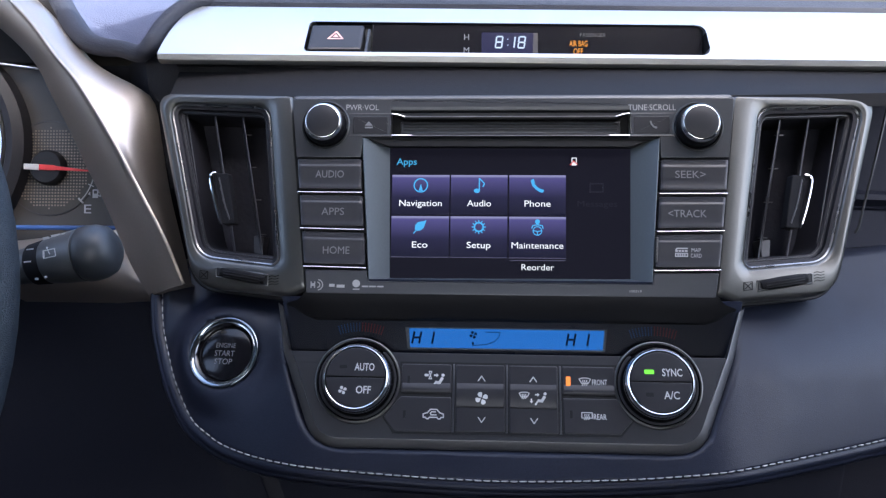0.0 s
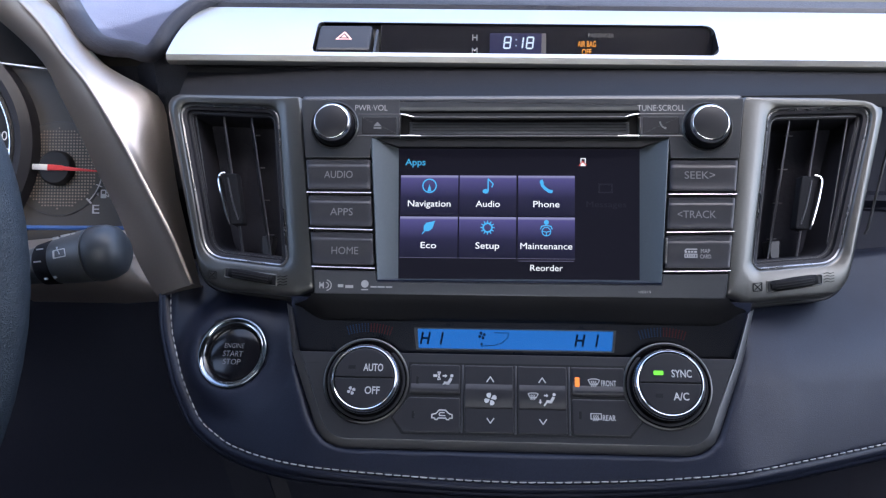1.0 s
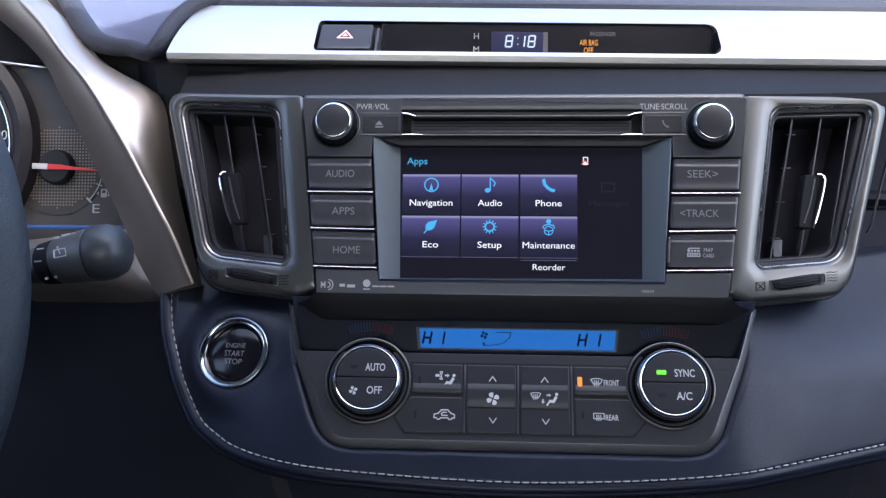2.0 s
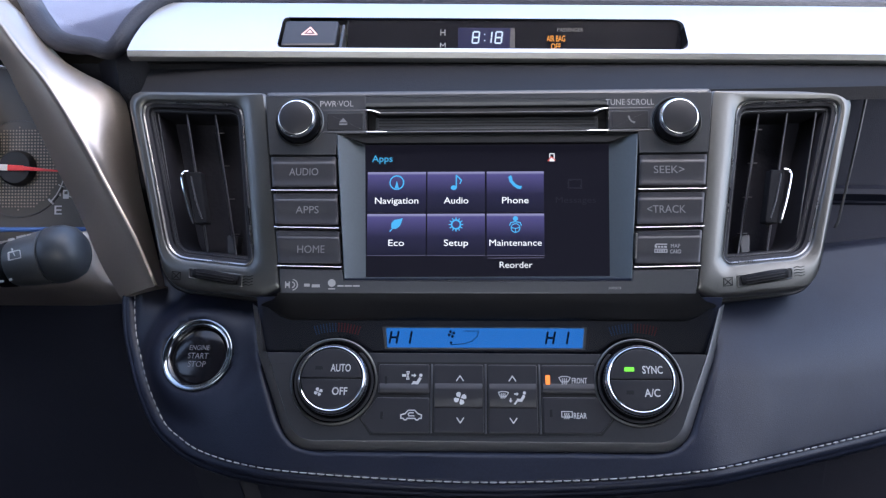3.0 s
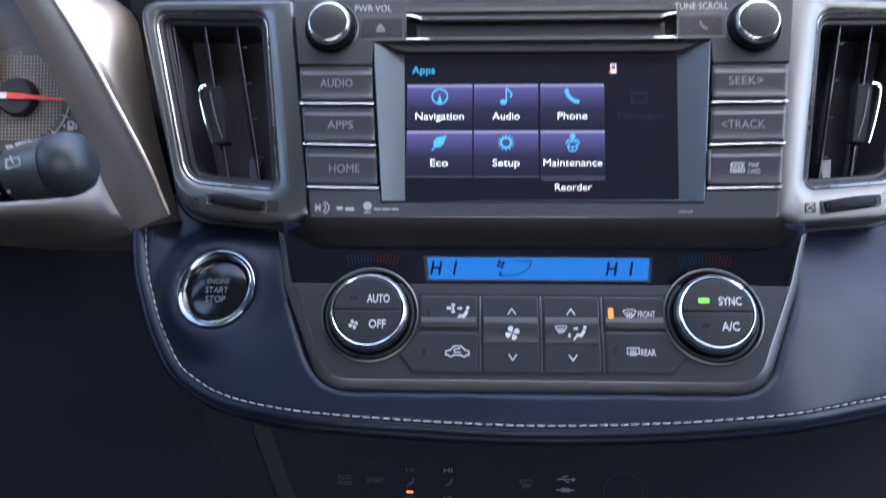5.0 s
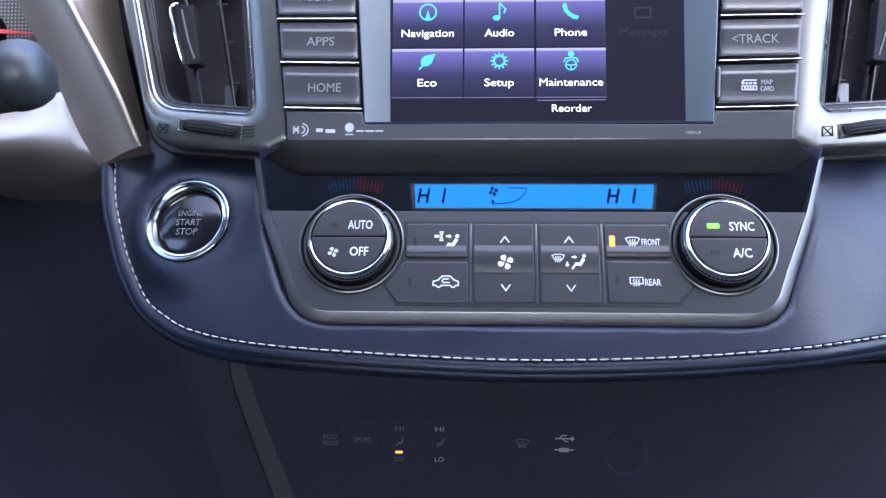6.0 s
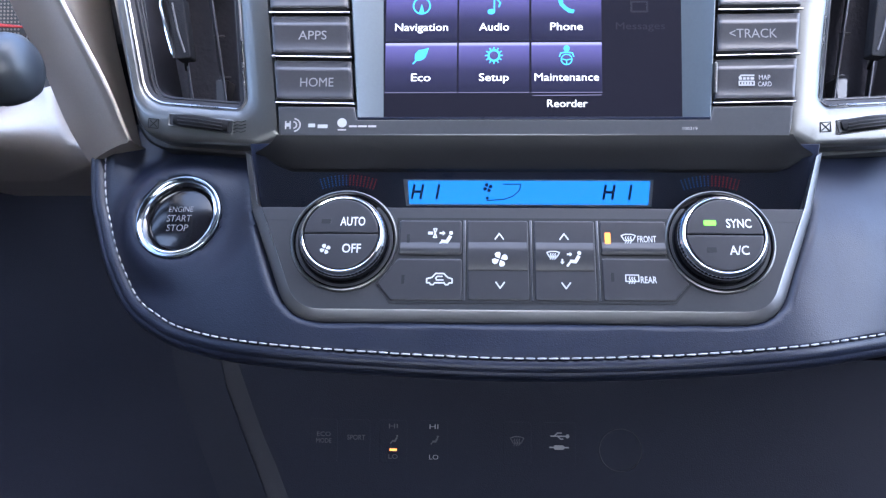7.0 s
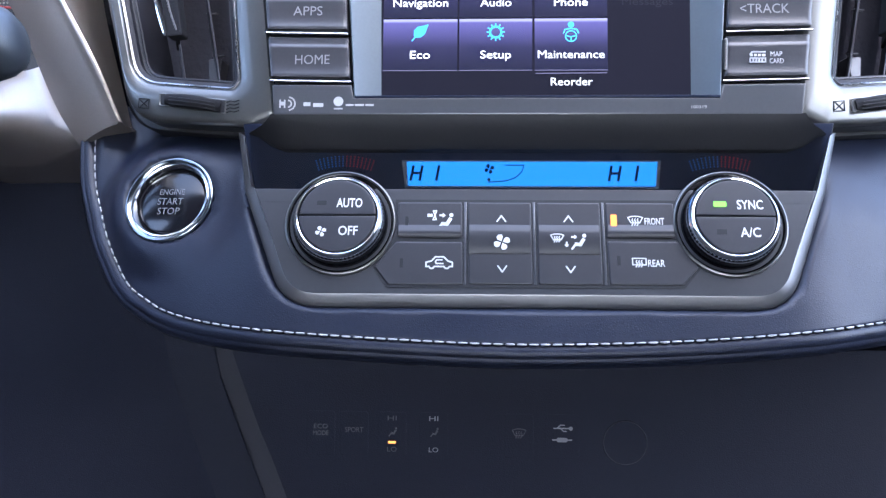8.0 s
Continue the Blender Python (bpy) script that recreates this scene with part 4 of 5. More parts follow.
        # a paler line paints the light along the vane's front edge
        part("vane_edge", stroke(M, [a, b], 0.55, -7.9, -8.6), VANEEDGE, vane, "paler line for the lit vane edge")
    # pins that hold the upright vanes
    for z in (27, 48, 68, 88):
        a = F.on(s * (143.6 + (z - 13) * 0.196), z)
        part("pin", stroke(M, [a, (a[0] + s * 0.0052, a[1] + 0.0001)], 0.5, -11, -12.5), VANEEDGE, vent)
    part("link", slab(M, rounded(o([(147.5, 26), (154.5, 26.4), (153.6, 15), (149.0, 14.6)]), 0.001), -20, -13, 0.3), KEY, vent)
    # the sliding grip: a bowed fin on the middle vane, bright along its outer edge
    g0, g1, g2 = GRIPS[s]
    grip = part("grip", slab(M, rounded(o([(g0[0] - 0.8, g0[1]), (g2[0] - 0.2, g2[1]), (g2[0] - 8.0, g2[1] + 0.4), (g0[0] - 9.0, g0[1] + 0.2)]), 0.0012), 1.0, 6.6, 0.7), MATT, vent, "black sliding grip with a chrome edge")
    a, b = F.on(s * (g0[0] - 3), g0[1] - 2), F.on(s * (g2[0] - 3), g2[1] + 2)
    out = (0.00050 if s < 0 else 0.00058) * s
    stem = [[M @ Vector((q[0] + out * (2 - h) + w, q[1], h * 0.001)) for q, w in ((a, -0.001), (b, -0.001), (b, 0.001), (a, 0.001))] for h in (-16, 2)]
    part("stem", rings(bmesh.new(), stem, True, True), MATT, grip)
    nose = [(g0[0] - 1.8, g0[1] + 0.5, 6.8), (g0[0] - 0.3, g0[1] + 0.1, 7.4), (g1[0], g1[1], 7.6), ((g1[0] + g2[0]) / 2 + 0.35, (g1[1] + g2[1]) / 2, 7.8), (g2[0], g2[1], 7.4)]
    pts = [M @ Vector((*F.on(s * x, z), h * 0.001)) for x, z, h in nose]
    part("chrome_edge", sweep(spline(pts, 22), [0.0006 + 0.0004 * math.sin(math.pi * k / 21) ** 0.5 for k in range(22)], 8), CHROME, grip, "chrome edge")
    inner = [(g1[0] - 5.0, g1[1] + 0.6, 6.5), ((g1[0] + g2[0]) / 2 - 4.8, (g1[1] + g2[1]) / 2, 6.6), (g2[0] - 4.8, g2[1] + 3, 6.5)]
    pts = [M @ Vector((*F.on(s * x, z), h * 0.001)) for x, z, h in inner]
    part("grip_ridge", sweep(spline(pts, 12), 0.0005, 8), KEY, grip, "soft grey ridge on the grip")
    # thumb wheel in its slot, and its two symbols
    w = [(138.0, 2.2), (171.6, 6.6), (171.4, 0.0), (138.2, -5.2)]
    slot = rounded(o(w), 0.0012)
    part("wheel_slot", hoop(M, slot, rounded(shrink(o(w), 0.0012), 0.0008), ((0, 0.05), (0.4, 0.25), (1, -0.4), (1, -6))), SATIN, vent)
    part("wheel_slot_floor", slab(M, shrink(o(w), 0.0011), -5, 0.06), BLACK, vent)
    a, b = o([(141.0, -0.9), (168.0, 3.4)])
    wheel_path = [M @ Vector((a[0] + (b[0] - a[0]) * k / 12, a[1] + (b[1] - a[1]) * k / 12, (-0.6 + 1.9 * math.sin(math.pi * k / 12)) * 0.001)) for k in range(13)]
    wheel = part("thumb_wheel", sweep(wheel_path, [0.0026 + 0.0004 * math.sin(math.pi * k / 12) for k in range(13)], 14, flat=0.6), MATT, vent, "black ribbed thumb wheel")
    for k in range(4):
        lift = (-1.5, -0.5, 0.5, 1.5)[k]
        row = [q + M.to_3x3() @ Vector((0, lift * 0.0014, (1.7 - 0.32 * lift * lift) * 0.001)) for q in wheel_path[1:-1]]
        part("rib", sweep(row, 0.00034, 6), BLACK, wheel)
    # the closed mark stands on the driver's side of either wheel
    k0, z0 = (133.0, -1.6) if s > 0 else (178.7, 1.6)
    bm = stroke(M, [F.on(s * k0 + x, z0 + z + 0.1 * s * x) for x, z in ((-2.5, -2.2), (2.5, -2.2), (2.5, 2.2), (-2.5, 2.2))], 0.4, 0.15, closed=True)
    stroke(M, [F.on(s * k0 - 1.8, z0 - 1.6), F.on(s * k0 + 1.8, z0 + 1.6)], 0.45, 0.15, bm=bm)
    stroke(M, [F.on(s * k0 + 1.8, z0 - 1.6), F.on(s * k0 - 1.8, z0 + 1.6)], 0.45, 0.15, bm=bm)
    part("closed_mark", bm, MATT, vent)
    k0, z0 = (175.4, 1.4) if s > 0 else (135.2, -4.2)
    bm = bmesh.new()
    for k in range(4):
        z = z0 + 1.6 * k
        stroke(M, [F.on(s * k0 + x, z + zz) for x, zz in ((-3, 0.2), (-1.2, 0.8), (0.8, 0.4), (3, 1.0))], 0.4, 0.15, bm=bm)
    part("open_mark", bm, MATT, vent)
    # the dark surround that carries the frame
    far = soft_loop(o([(x + dx, z + dz) for (x, z), (dx, dz) in zip(FRAME[s], ((-1.5, 1.8), (7, 1.8), (6.5, -0.5), (2, -3), (-1, -2.5)))]), (3, 10, 22, 7, 2))
    part("surround", rings(bmesh.new(), [up(far, -36), up(far, -15), up(mix(far, outer, 0.3), -13.5), up(shrink(outer, 0.002), -13.5), up(shrink(outer, 0.002), -30)], False), BLACK, vent)


for s in (-1, 1):
    air_vent(s)

# ---- climate control panel ----
clim = thing("climate_panel", (0, -12, -90), "grey climate control panel with two dials and a blue display", "climate control")
M = CLIMATE.m
C = CLIMATE.loop
# one bright chamfer runs down one side, round the bottom and up the other
run = rounded(C([(-129.9, -13.5), (-123.9, -40.6), (-103.2, -88.9), (100.2, -88.6), (120.4, -40.6), (128.8, -13.5)]), [0.0, 0.012, 0.021, 0.021, 0.012, 0.0], 12)
inn = shrink(run, 0.0048)
rows = []
for p, q in zip(run, inn):
    # narrower beside the gloss panel
    thin = 1 - 0.4 * min(1.0, max(0.0, (p[1] - CLIMATE.on(0, -42)[1]) / 0.003))
    q = (p[0] + (q[0] - p[0]) * thin, p[1] + (q[1] - p[1]) * thin)
    row = []
    for w, h in ((0, -12), (0, -1.1), (0.06, -0.6), (0.3, 0.2), (0.6, 1.0), (0.85, 1.6), (0.95, 1.84), (1.0, 1.9), (1.0, -6.0)):
        row.append(tuple((M @ Vector((p[0] + (q[0] - p[0]) * w, p[1] + (q[1] - p[1]) * w, h * 0.001))) * 1000))
    rows.append(row)
part("body_rim", sheet(rows), RIM, clim, "bright chamfered rim", smooth=30)
out = rounded(C([(-123.8, -40.4), (120.4, -40.6), (100.2, -88.6), (-103.2, -88.9)]), [0.0, 0.0, 0.021, 0.021], 12)
bm = slab(M, shrink(out, 0.0047), -6, 1.9)
part("body", bm, PANEL, clim)
part("top_edge", slab(M, C([(-119.3, -40.4), (115.9, -40.6), (113.2, -46.6), (-116.4, -46.6)]), -6, 1.94, 0.3), PANEL, clim)
G = GLASS.loop
GM = GLASS.m
part("gloss_panel", slab(GM, G([(-127.5, -10), (127.5, -10), (121.0, -42.4), (-121.4, -42.4)]), -7, 0, 0.3), GLOSS, clim, "gloss black upper panel")
pane = part("lens", slab(M, C([(-124.6, -13), (123.4, -13), (116.0, -40.2), (-119.2, -40.2)]), 0.3, 0.9), PANE, clim, "clear gloss lens over the display")
pane.visible_shadow = False
# display window
bm = slab(GM, G([(-57.2, -26.3), (54.2, -26.3), (53.0, -38.4), (-55.6, -38.4)]), -1, 0.35)
part("lcd_frame", bm, BEVEL, clim)
lcd = part("lcd", slab(GM, G([(-55.0, -27.0), (52.6, -27.0), (51.6, -37.6), (-54.2, -37.6)]), -1, 0.5), LCD, clim, "lit blue liquid crystal display")
for x, on in ((-50.6, "bcefg"), (-41.4, "bc"), (34.4, "bcefg"), (43.8, "bc")):
    if on == "bc":
        x -= 2
    part("segment_figure", seven(GM, GLASS.on(x, -32.1), 6.8, 3.9, on, 1.1, 0.18, 0.9), SEGMENT, lcd)


def fan(m, at, r, high, bm=None):
    """Four round blades."""
    bm = bm or bmesh.new()
    for k in range(4):
        a = radians(90 * k + 20)
        pts = [(0.12 * r * math.cos(a), 0.12 * r * math.sin(a))]
        for d, q in ((-28, 0.75), (-18, 1.0), (5, 1.06), (25, 0.95), (38, 0.65)):
            pts.append((q * r * math.cos(a + radians(d)), q * r * math.sin(a + radians(d))))
        poly(m, at, pts, high, high - 0.3, bm)
    return bm


part("fan_mark", fan(GM, GLASS.on(-19.2, -30.2), 2.1, 0.9), SEGMENT, lcd)
part("blower_scale", stroke(GM, [GLASS.on(x, z) for x, z in ((-12.4, -28.6), (-4.4, -28.6), (-5.2, -31.4), (-8.0, -34.0), (-12, -35.4), (-19.6, -36.0))], 0.4, 0.9, 0.6), SEGMENT, lcd)
part("blower_dot", disc(GM, GLASS.on(-19.4, -34.9), 0.7, 0.9, 0.6), SEGMENT, lcd)
# dotted temperature fans over the dials
for s in (-1, 1):
    at = GLASS.on(-82.0 if s < 0 else 78.9, -66)
    for half, mat, name in ((0, COLDDOT, "cold_scale"), (1, HOTRED, "warm_scale")):
        bm = bmesh.new()
        for k in range(8):
            a = radians(90 + 19 - 38 * (k + 8 * half + 0.5) / 16)
            for j in range(5):
                r = 37.6 + 1.05 * j
                disc(GM, (at[0] + r * 0.001 * math.cos(a), at[1] + r * 0.001 * math.sin(a)), 0.36, 0.12, -0.1, bm, 6)
        part(name, bm, mat, clim)


def dial(s):
    at = CLIMATE.on(*((-81.3, -55.1) if s < 0 else (79.1, -54.8)))
    knob = part("temperature_dial", turned(M, at, [(22.6, 1.5), (22.2, 2.4), (21.6, 2.2), (21.0, 1.4), (20.4, 1.2), (20.1, 2.0), (19.9, 4.0), (18.7, 7.6), (18.4, 8.2)], 64, cap=False), CAPGLOSS, clim, "black temperature dial with a chrome ring")
    part("collar", turned(M, at, [(23.5, 0.5), (23.5, 2.2), (23.2, 2.9), (22.7, 3.1), (22.2, 2.7), (22.0, 2.0)], 72, cap=False), SATIN, knob, "satin grey collar")
    part("ring", turned(M, at, [(19.1, 6.0), (19.0, 6.8), (18.5, 8.0), (17.8, 9.2), (17.3, 9.8), (16.9, 10.0), (16.5, 9.8), (16.3, 9.2)], 72, cap=False), RINGCHROME, knob, "chrome ring")
    half = {}
    for up in (1, -1):
        pts = [(at[0] + 0.0159 * math.cos(radians(a)), at[1] + 0.0159 * math.sin(radians(a))) for a in [up * (1.0 + 178.0 * i / 30) for i in range(31)]]
        half[up] = part("push_key", slab(M, pts, 7, 10.2, 0.5), PANELKEY, knob)
    part("floor", turned(M, at, [(16.4, 9.0), (0.2, 8.9)], 48), MATT, knob)
    H = 10.32
    p = lambda x, y: (at[0] + x * 0.001, at[1] + y * 0.001)
    if s < 0:
        part("lettering", lettering(M, "AUTO", p(4.7, 5.5), 3.9, 10.7, H, 0.014), WHITE, half[1])
        part("lettering", lettering(M, "OFF", p(4.8, -6.8), 3.9, 8.0, H, 0.014), WHITE, half[-1])
        part("fan_mark", fan(M, p(-6.4, -7.2), 2.2, H), WHITE, half[-1])
        part("lamp", slab(M, [p(-8.8, 4.4), p(-4.8, 4.4), p(-4.8, 6.4), p(-8.8, 6.4)], 10, H), BLACK, half[1], "unlit indicator")
    else:
        part("lettering", lettering(M, "SYNC", p(6.0, 5.0), 3.9, 10.4, H, 0.014), WHITE, half[1])
        part("lettering", lettering(M, "A/C", p(5.1, -7.0), 3.9, 8.0, H, 0.014), WHITE, half[-1])
        part("lamp", slab(M, rounded([p(-8.5, 4.0), p(-3.4, 4.0), p(-3.4, 6.3), p(-8.5, 6.3)], 0.0005), 10, H + 0.1), GREEN, half[1], "lit green indicator")
        part("lamp", slab(M, [p(-8.2, -8.0), p(-4.2, -8.0), p(-4.2, -5.8), p(-8.2, -5.8)], 10, H), BLACK, half[-1], "unlit indicator")


dial(-1)
dial(1)


def climate_key(name, pts, crease, label=""):
    """A key with a soft step: the lower part stands further out than the upper."""
    loop = rounded(C(pts), 0.001, 3)
    bm = slab(M, loop, -1, 2.7, 0.5)
    if crease:
        x0, x1 = min(p[0] for p in pts) + 0.7, max(p[0] for p in pts) - 0.7
        low = crease[1]
        prof = ((crease[0] + 2.4, 2.72), (crease[0], 3.5), (crease[0] - 1.0, 3.6), (low, 3.4), (low - 0.9, 2.72))
        rowsl = [[M @ Vector((*CLIMATE.on(x, z), h * 0.001)) for x in (x0, x1)] for z, h in prof]
        g = [[bm.verts.new(v) for v in row] for row in rowsl]
        for a, b in zip(g, g[1:]):
            bm.faces.new((a[0], a[1], b[1], b[0]))
    return part(name, bm, PANELKEY, clim, label)


part("key_bed", slab(M, C([(-58.5, -45.2), (57.6, -45.2), (57.6, -62), (65.6, -73.6), (58.8, -81.4), (-60.8, -82.0), (-67.0, -73.6), (-58.5, -62)]), -2, 2.2), BLACK, clim)
k1 = climate_key("key", [(-57.4, -46.4), (-30.6, -46.4), (-30.4, -61.0), (-57.4, -61.0)], (-58.6, -60.6))
k2 = climate_key("key", [(-57.6, -63.2), (-30.3, -63.2), (-30.0, -80.6), (-60.2, -80.8), (-66.0, -73.8)], None)
k3 = climate_key("key", [(-28.2, -46.4), (-2.0, -46.4), (-1.8, -80.4), (-27.6, -80.4)], (-58.4, -67.4))
k4 = climate_key("key", [(0.4, -46.4), (26.3, -46.4), (26.2, -80.4), (0.6, -80.4)], (-58.4, -67.4))
k5 = climate_key("key", [(28.6, -46.4), (56.6, -46.4), (56.6, -60.6), (28.6, -60.6)], (-58.2, -60.2))
k6 = climate_key("key", [(28.8, -62.6), (57.2, -62.6), (64.8, -73.2), (58.2, -80.2), (29.0, -80.2)], None)
for x in (-29.2, -0.8, 27.5):
    part("key_rail", slab(M, C([(x - 0.5, -46.2), (x + 0.5, -46.2), (x + 0.5, -80.6), (x - 0.5, -80.6)]), 1, 2.5, 0.3), GREY, clim)
K = 2.85
for key, x, z, mat in ((k1, -53.4, -54.6, BLACK), (k2, -55.0, -72.2, BLACK), (k6, 33.0, -70.6, BLACK)):
    part("lamp", slab(M, C([(x - 0.7, z + 1.9), (x + 0.7, z + 1.9), (x + 0.7, z - 1.9), (x - 0.7, z - 1.9)]), 2, K), mat, key, "unlit indicator")
part("lamp", slab(M, rounded(C([(30.6, -51.6), (33.0, -51.6), (33.0, -56.4), (30.6, -56.4)]), 0.0004), 2, K + 0.1), AMBERHOT, k5, "lit amber indicator")


def seated(m, at, scale=1.0, high=K):
    """A seated figure's outline as plain seat-shaped strokes: ball, back and legs."""
    bm = disc(m, (at[0] + 0.0026 * scale, at[1] + 0.0023 * scale), 0.85 * scale, high, high - 0.3)
    line(m, at, [(2.2, 0.6), (0.8, -1.8), (-1.2, -1.6)], 1.5 * scale, bm=bm, scale=scale, high=high)
    line(m, at, [(-1.2, -1.6), (-2.8, -3.8)], 0.9 * scale, bm=bm, scale=scale, high=high)
    return bm


def arrow(m, at, bm, turn=0, scale=1.0, high=K):
    a = radians(turn)
    pts = [(-1.3, -0.45), (0.2, -0.45), (0.2, -1.2), (1.6, 0), (0.2, 1.2), (0.2, 0.45), (-1.3, 0.45)]
    return poly(m, at, [(x * math.cos(a) - y * math.sin(a), x * math.sin(a) + y * math.cos(a)) for x, y in pts], high, high - 0.3, bm, scale)


def screen_mark(m, at, bm, scale=1.0, high=K, square=False):
    """A window with three waves."""
    w = 0.42
    if square:
        line(m, at, [(-3.4, -1.4), (-3.4, 2.1), (3.4, 2.1), (3.4, -1.4)], w, bm=bm, scale=scale, closed=True, high=high)
    else:
        line(m, at, [(-2.2, -1.2), (-3.7, 1.6), (-1.6, 2.3), (1.6, 2.3), (3.7, 1.6), (2.2, -1.2)], w, bm=bm, scale=scale, closed=True, high=high)
    for x in (-1.3, 0, 1.3):
        line(m, at, [(x, 1.0), (x - 0.35, 0.2), (x + 0.3, -0.9), (x - 0.1, -1.9), (x - 0.5, -2.6)], w, bm=bm, scale=scale, high=high)
    return bm


at = CLIMATE.on(-37.6, -54.2)
bm = seated(M, at)
arrow(M, (at[0] - 0.0012, at[1] + 0.0022), bm, 0, 0.9)
line(M, at, [(-7.0, 2.2), (-5.6, 2.2)], 1.3, bm=bm, high=K)
line(M, at, [(-5.0, 4.2), (-3.6, 4.2), (-4.3, 2.2), (-3.6, 0.2), (-5.0, 0.2), (-4.3, 2.2)], 0.5, bm=bm, closed=True, high=K)
part("seat_air_mark", bm, WHITE, k1)
at = CLIMATE.on(-39.6, -72.0)
bm = line(M, at, [(-5.4, -1.6), (-5.4, 0.2), (-3.2, 0.8), (-1.6, 2.6), (1.8, 2.6), (3.6, 0.8), (5.4, 0.2), (5.4, -1.6), (4.2, -1.6), (3.6, -2.4), (2.6, -2.4), (2.0, -1.6), (-2.0, -1.6), (-2.6, -2.4), (-3.6, -2.4), (-4.2, -1.6)], 0.6, closed=True, high=K)
line(M, at, [(1.6, -0.3), (-1.2, -0.3), (-1.6, 0.5), (-1.0, 1.3), (1.2, 1.3)], 0.55, bm=bm, high=K)
part("recirculation_mark", bm, WHITE, k2)
K4 = 3.7
for key, x in ((k3, -14.3), (k4, 13.3)):
    at = CLIMATE.on(x, -53.4)
    bm = line(M, at, [(-1.8, -1.3), (0, 1.3), (1.8, -1.3)], 0.55, high=K)
    at = CLIMATE.on(x + 0.3, -74.3)
    line(M, at, [(-1.8, 1.3), (0, -1.3), (1.8, 1.3)], 0.55, bm=bm, high=K)
    part("arrow_mark", bm, WHITE, key)
part("fan_mark", fan(M, CLIMATE.on(-14.1, -63.6), 3.3, K4 + 0.1), WHITE, k3)
at = CLIMATE.on(13.6, -62.8)
bm = seated(M, (at[0] + 0.0034, at[1]), 0.95, K4)
arrow(M, (at[0] + 0.0016, at[1] + 0.0016), bm, 0, 0.8, K4)
arrow(M, (at[0] - 0.0014, at[1] - 0.0016), bm, -90, 0.8, K4)
screen_mark(M, (at[0] - 0.0052, at[1] + 0.0012), bm, 0.72, K4)
part("air_mode_mark", bm, WHITE, k4)
part("front_window_mark", screen_mark(M, CLIMATE.on(40.6, -54.0), bmesh.new(), 0.82), WHITE, k5)
part("lettering", lettering(M, "FRONT", CLIMATE.on(48.3, -54.3), 2.9, 8.0, K, 0.01), WHITE, k5)
part("rear_window_mark", screen_mark(M, CLIMATE.on(41.2, -71.2), bmesh.new(), 0.8, K, True), WHITE, k6)
part("lettering", lettering(M, "REAR", CLIMATE.on(48.0, -71.6), 2.9, 6.8, K, 0.01), WHITE, k6)

# ---- padded lower dash with its seam ----
pad = thing("lower_dash_pad", (0, 0, -100), "dark blue-black leather lower dash with pale stitching", "dashboard pad")
SEAM = [(-216.5, 4), (-215.0, -14), (-209.6, -35), (-199.8, -54.5), (-183.8, -79), (-169.4, -88.6), (-153.6, -94.4), (-124, -98.6), (-63, -102.3), (-5, -104), (53, -102.3), (100, -98.8), (140, -94.6), (203, -87.6), (260, -80), (330, -68), (420, -50)]
TOP = [(-214, 6), (-205, 6), (-196, 6), (-188, 4), (-176, 0), (-160, -4), (-140, -6), (-112, -8), (-60, -9), (0, -9), (60, -9), (110, -8), (135, -6), (176, 2), (204, 15), (246, 22), (330, 32), (430, 44)]
COUNT = 220
CUT = [(-132, 12), (-130.4, -14), (-124.6, -41.2), (-110.4, -75.0), (-106.4, -81.2), (-101.6, -85.8), (-96.2, -88.4), (-89.0, -89.4), (86.0, -89.2), (93.4, -88.2), (98.8, -85.6), (103.2, -81.2), (106.6, -75.4), (121.2, -41.2), (128.6, -14), (132, 12)]


def inside(x, z):
    """How far (mm) a point lies inside the opening for the climate panel."""
    far = 99.0
    for (ax_, az), (bx, bz) in zip(CUT, CUT[1:]):
        d = math.hypot(bx - ax_, bz - az)
        far = min(far, ((bx - ax_) * (z - az) - (bz - az) * (x - ax_)) / d)
    return far


def sunk(x, z):
    t = max(0.0, min(1.0, (inside(x, z) + 1.8) / 3.6))
    return 16 * t * t * (3 - 2 * t)


seam = [(p.x, p.y) for p in spline([(x, z, 0) for x, z in SEAM], COUNT)]
top = [(p.x, p.y) for p in spline([(x, z, 0) for x, z in TOP], COUNT)]
rows = []
for i in range(COUNT):
    (x0, z0), (x1, z1) = top[i], seam[i]
    a, b = seam[max(i - 1, 0)], seam[min(i + 1, COUNT - 1)]
    d = Vector((b[0] - a[0], b[1] - a[1])).normalized()
    nx, nz = d.y, -d.x
    row = [(x0 + 0, pad_y(x0, z0) + 26, z0 + 6), (x0, pad_y(x0, z0) + 4, z0 + 3)]
    for k in range(71):
        t = k / 70
        x, z = x0 + (x1 - x0) * t, z0 + (z1 - z0) * t
        puff = 1.6 * min(1, max(0, (abs(x) - 128) / 20)) * math.sin(math.pi * t) ** 0.7
        row.append((x, pad_y(x, z) - puff + sunk(x, z), z))
    for out_, back in ((0.5, 0.9), (1.2, 0.3), (2.6, -0.4), (4.6, -0.3), (5.6, 0.5), (6.2, 0.9), (7.0, 0.6), (9.0, 3.0), (10.2, 6.2), (10.4, 10.0), (9.2, 15), (6.0, 30), (3.0, 70), (0.0, 190)):
        x, z = x1 + nx * out_, z1 + nz * out_
        row.append((x, pad_y(x1, z1) + back - 0.1 * out_, z))
    rows.append(row)
part("cover", sheet(rows), LEATHER, pad, smooth=80)
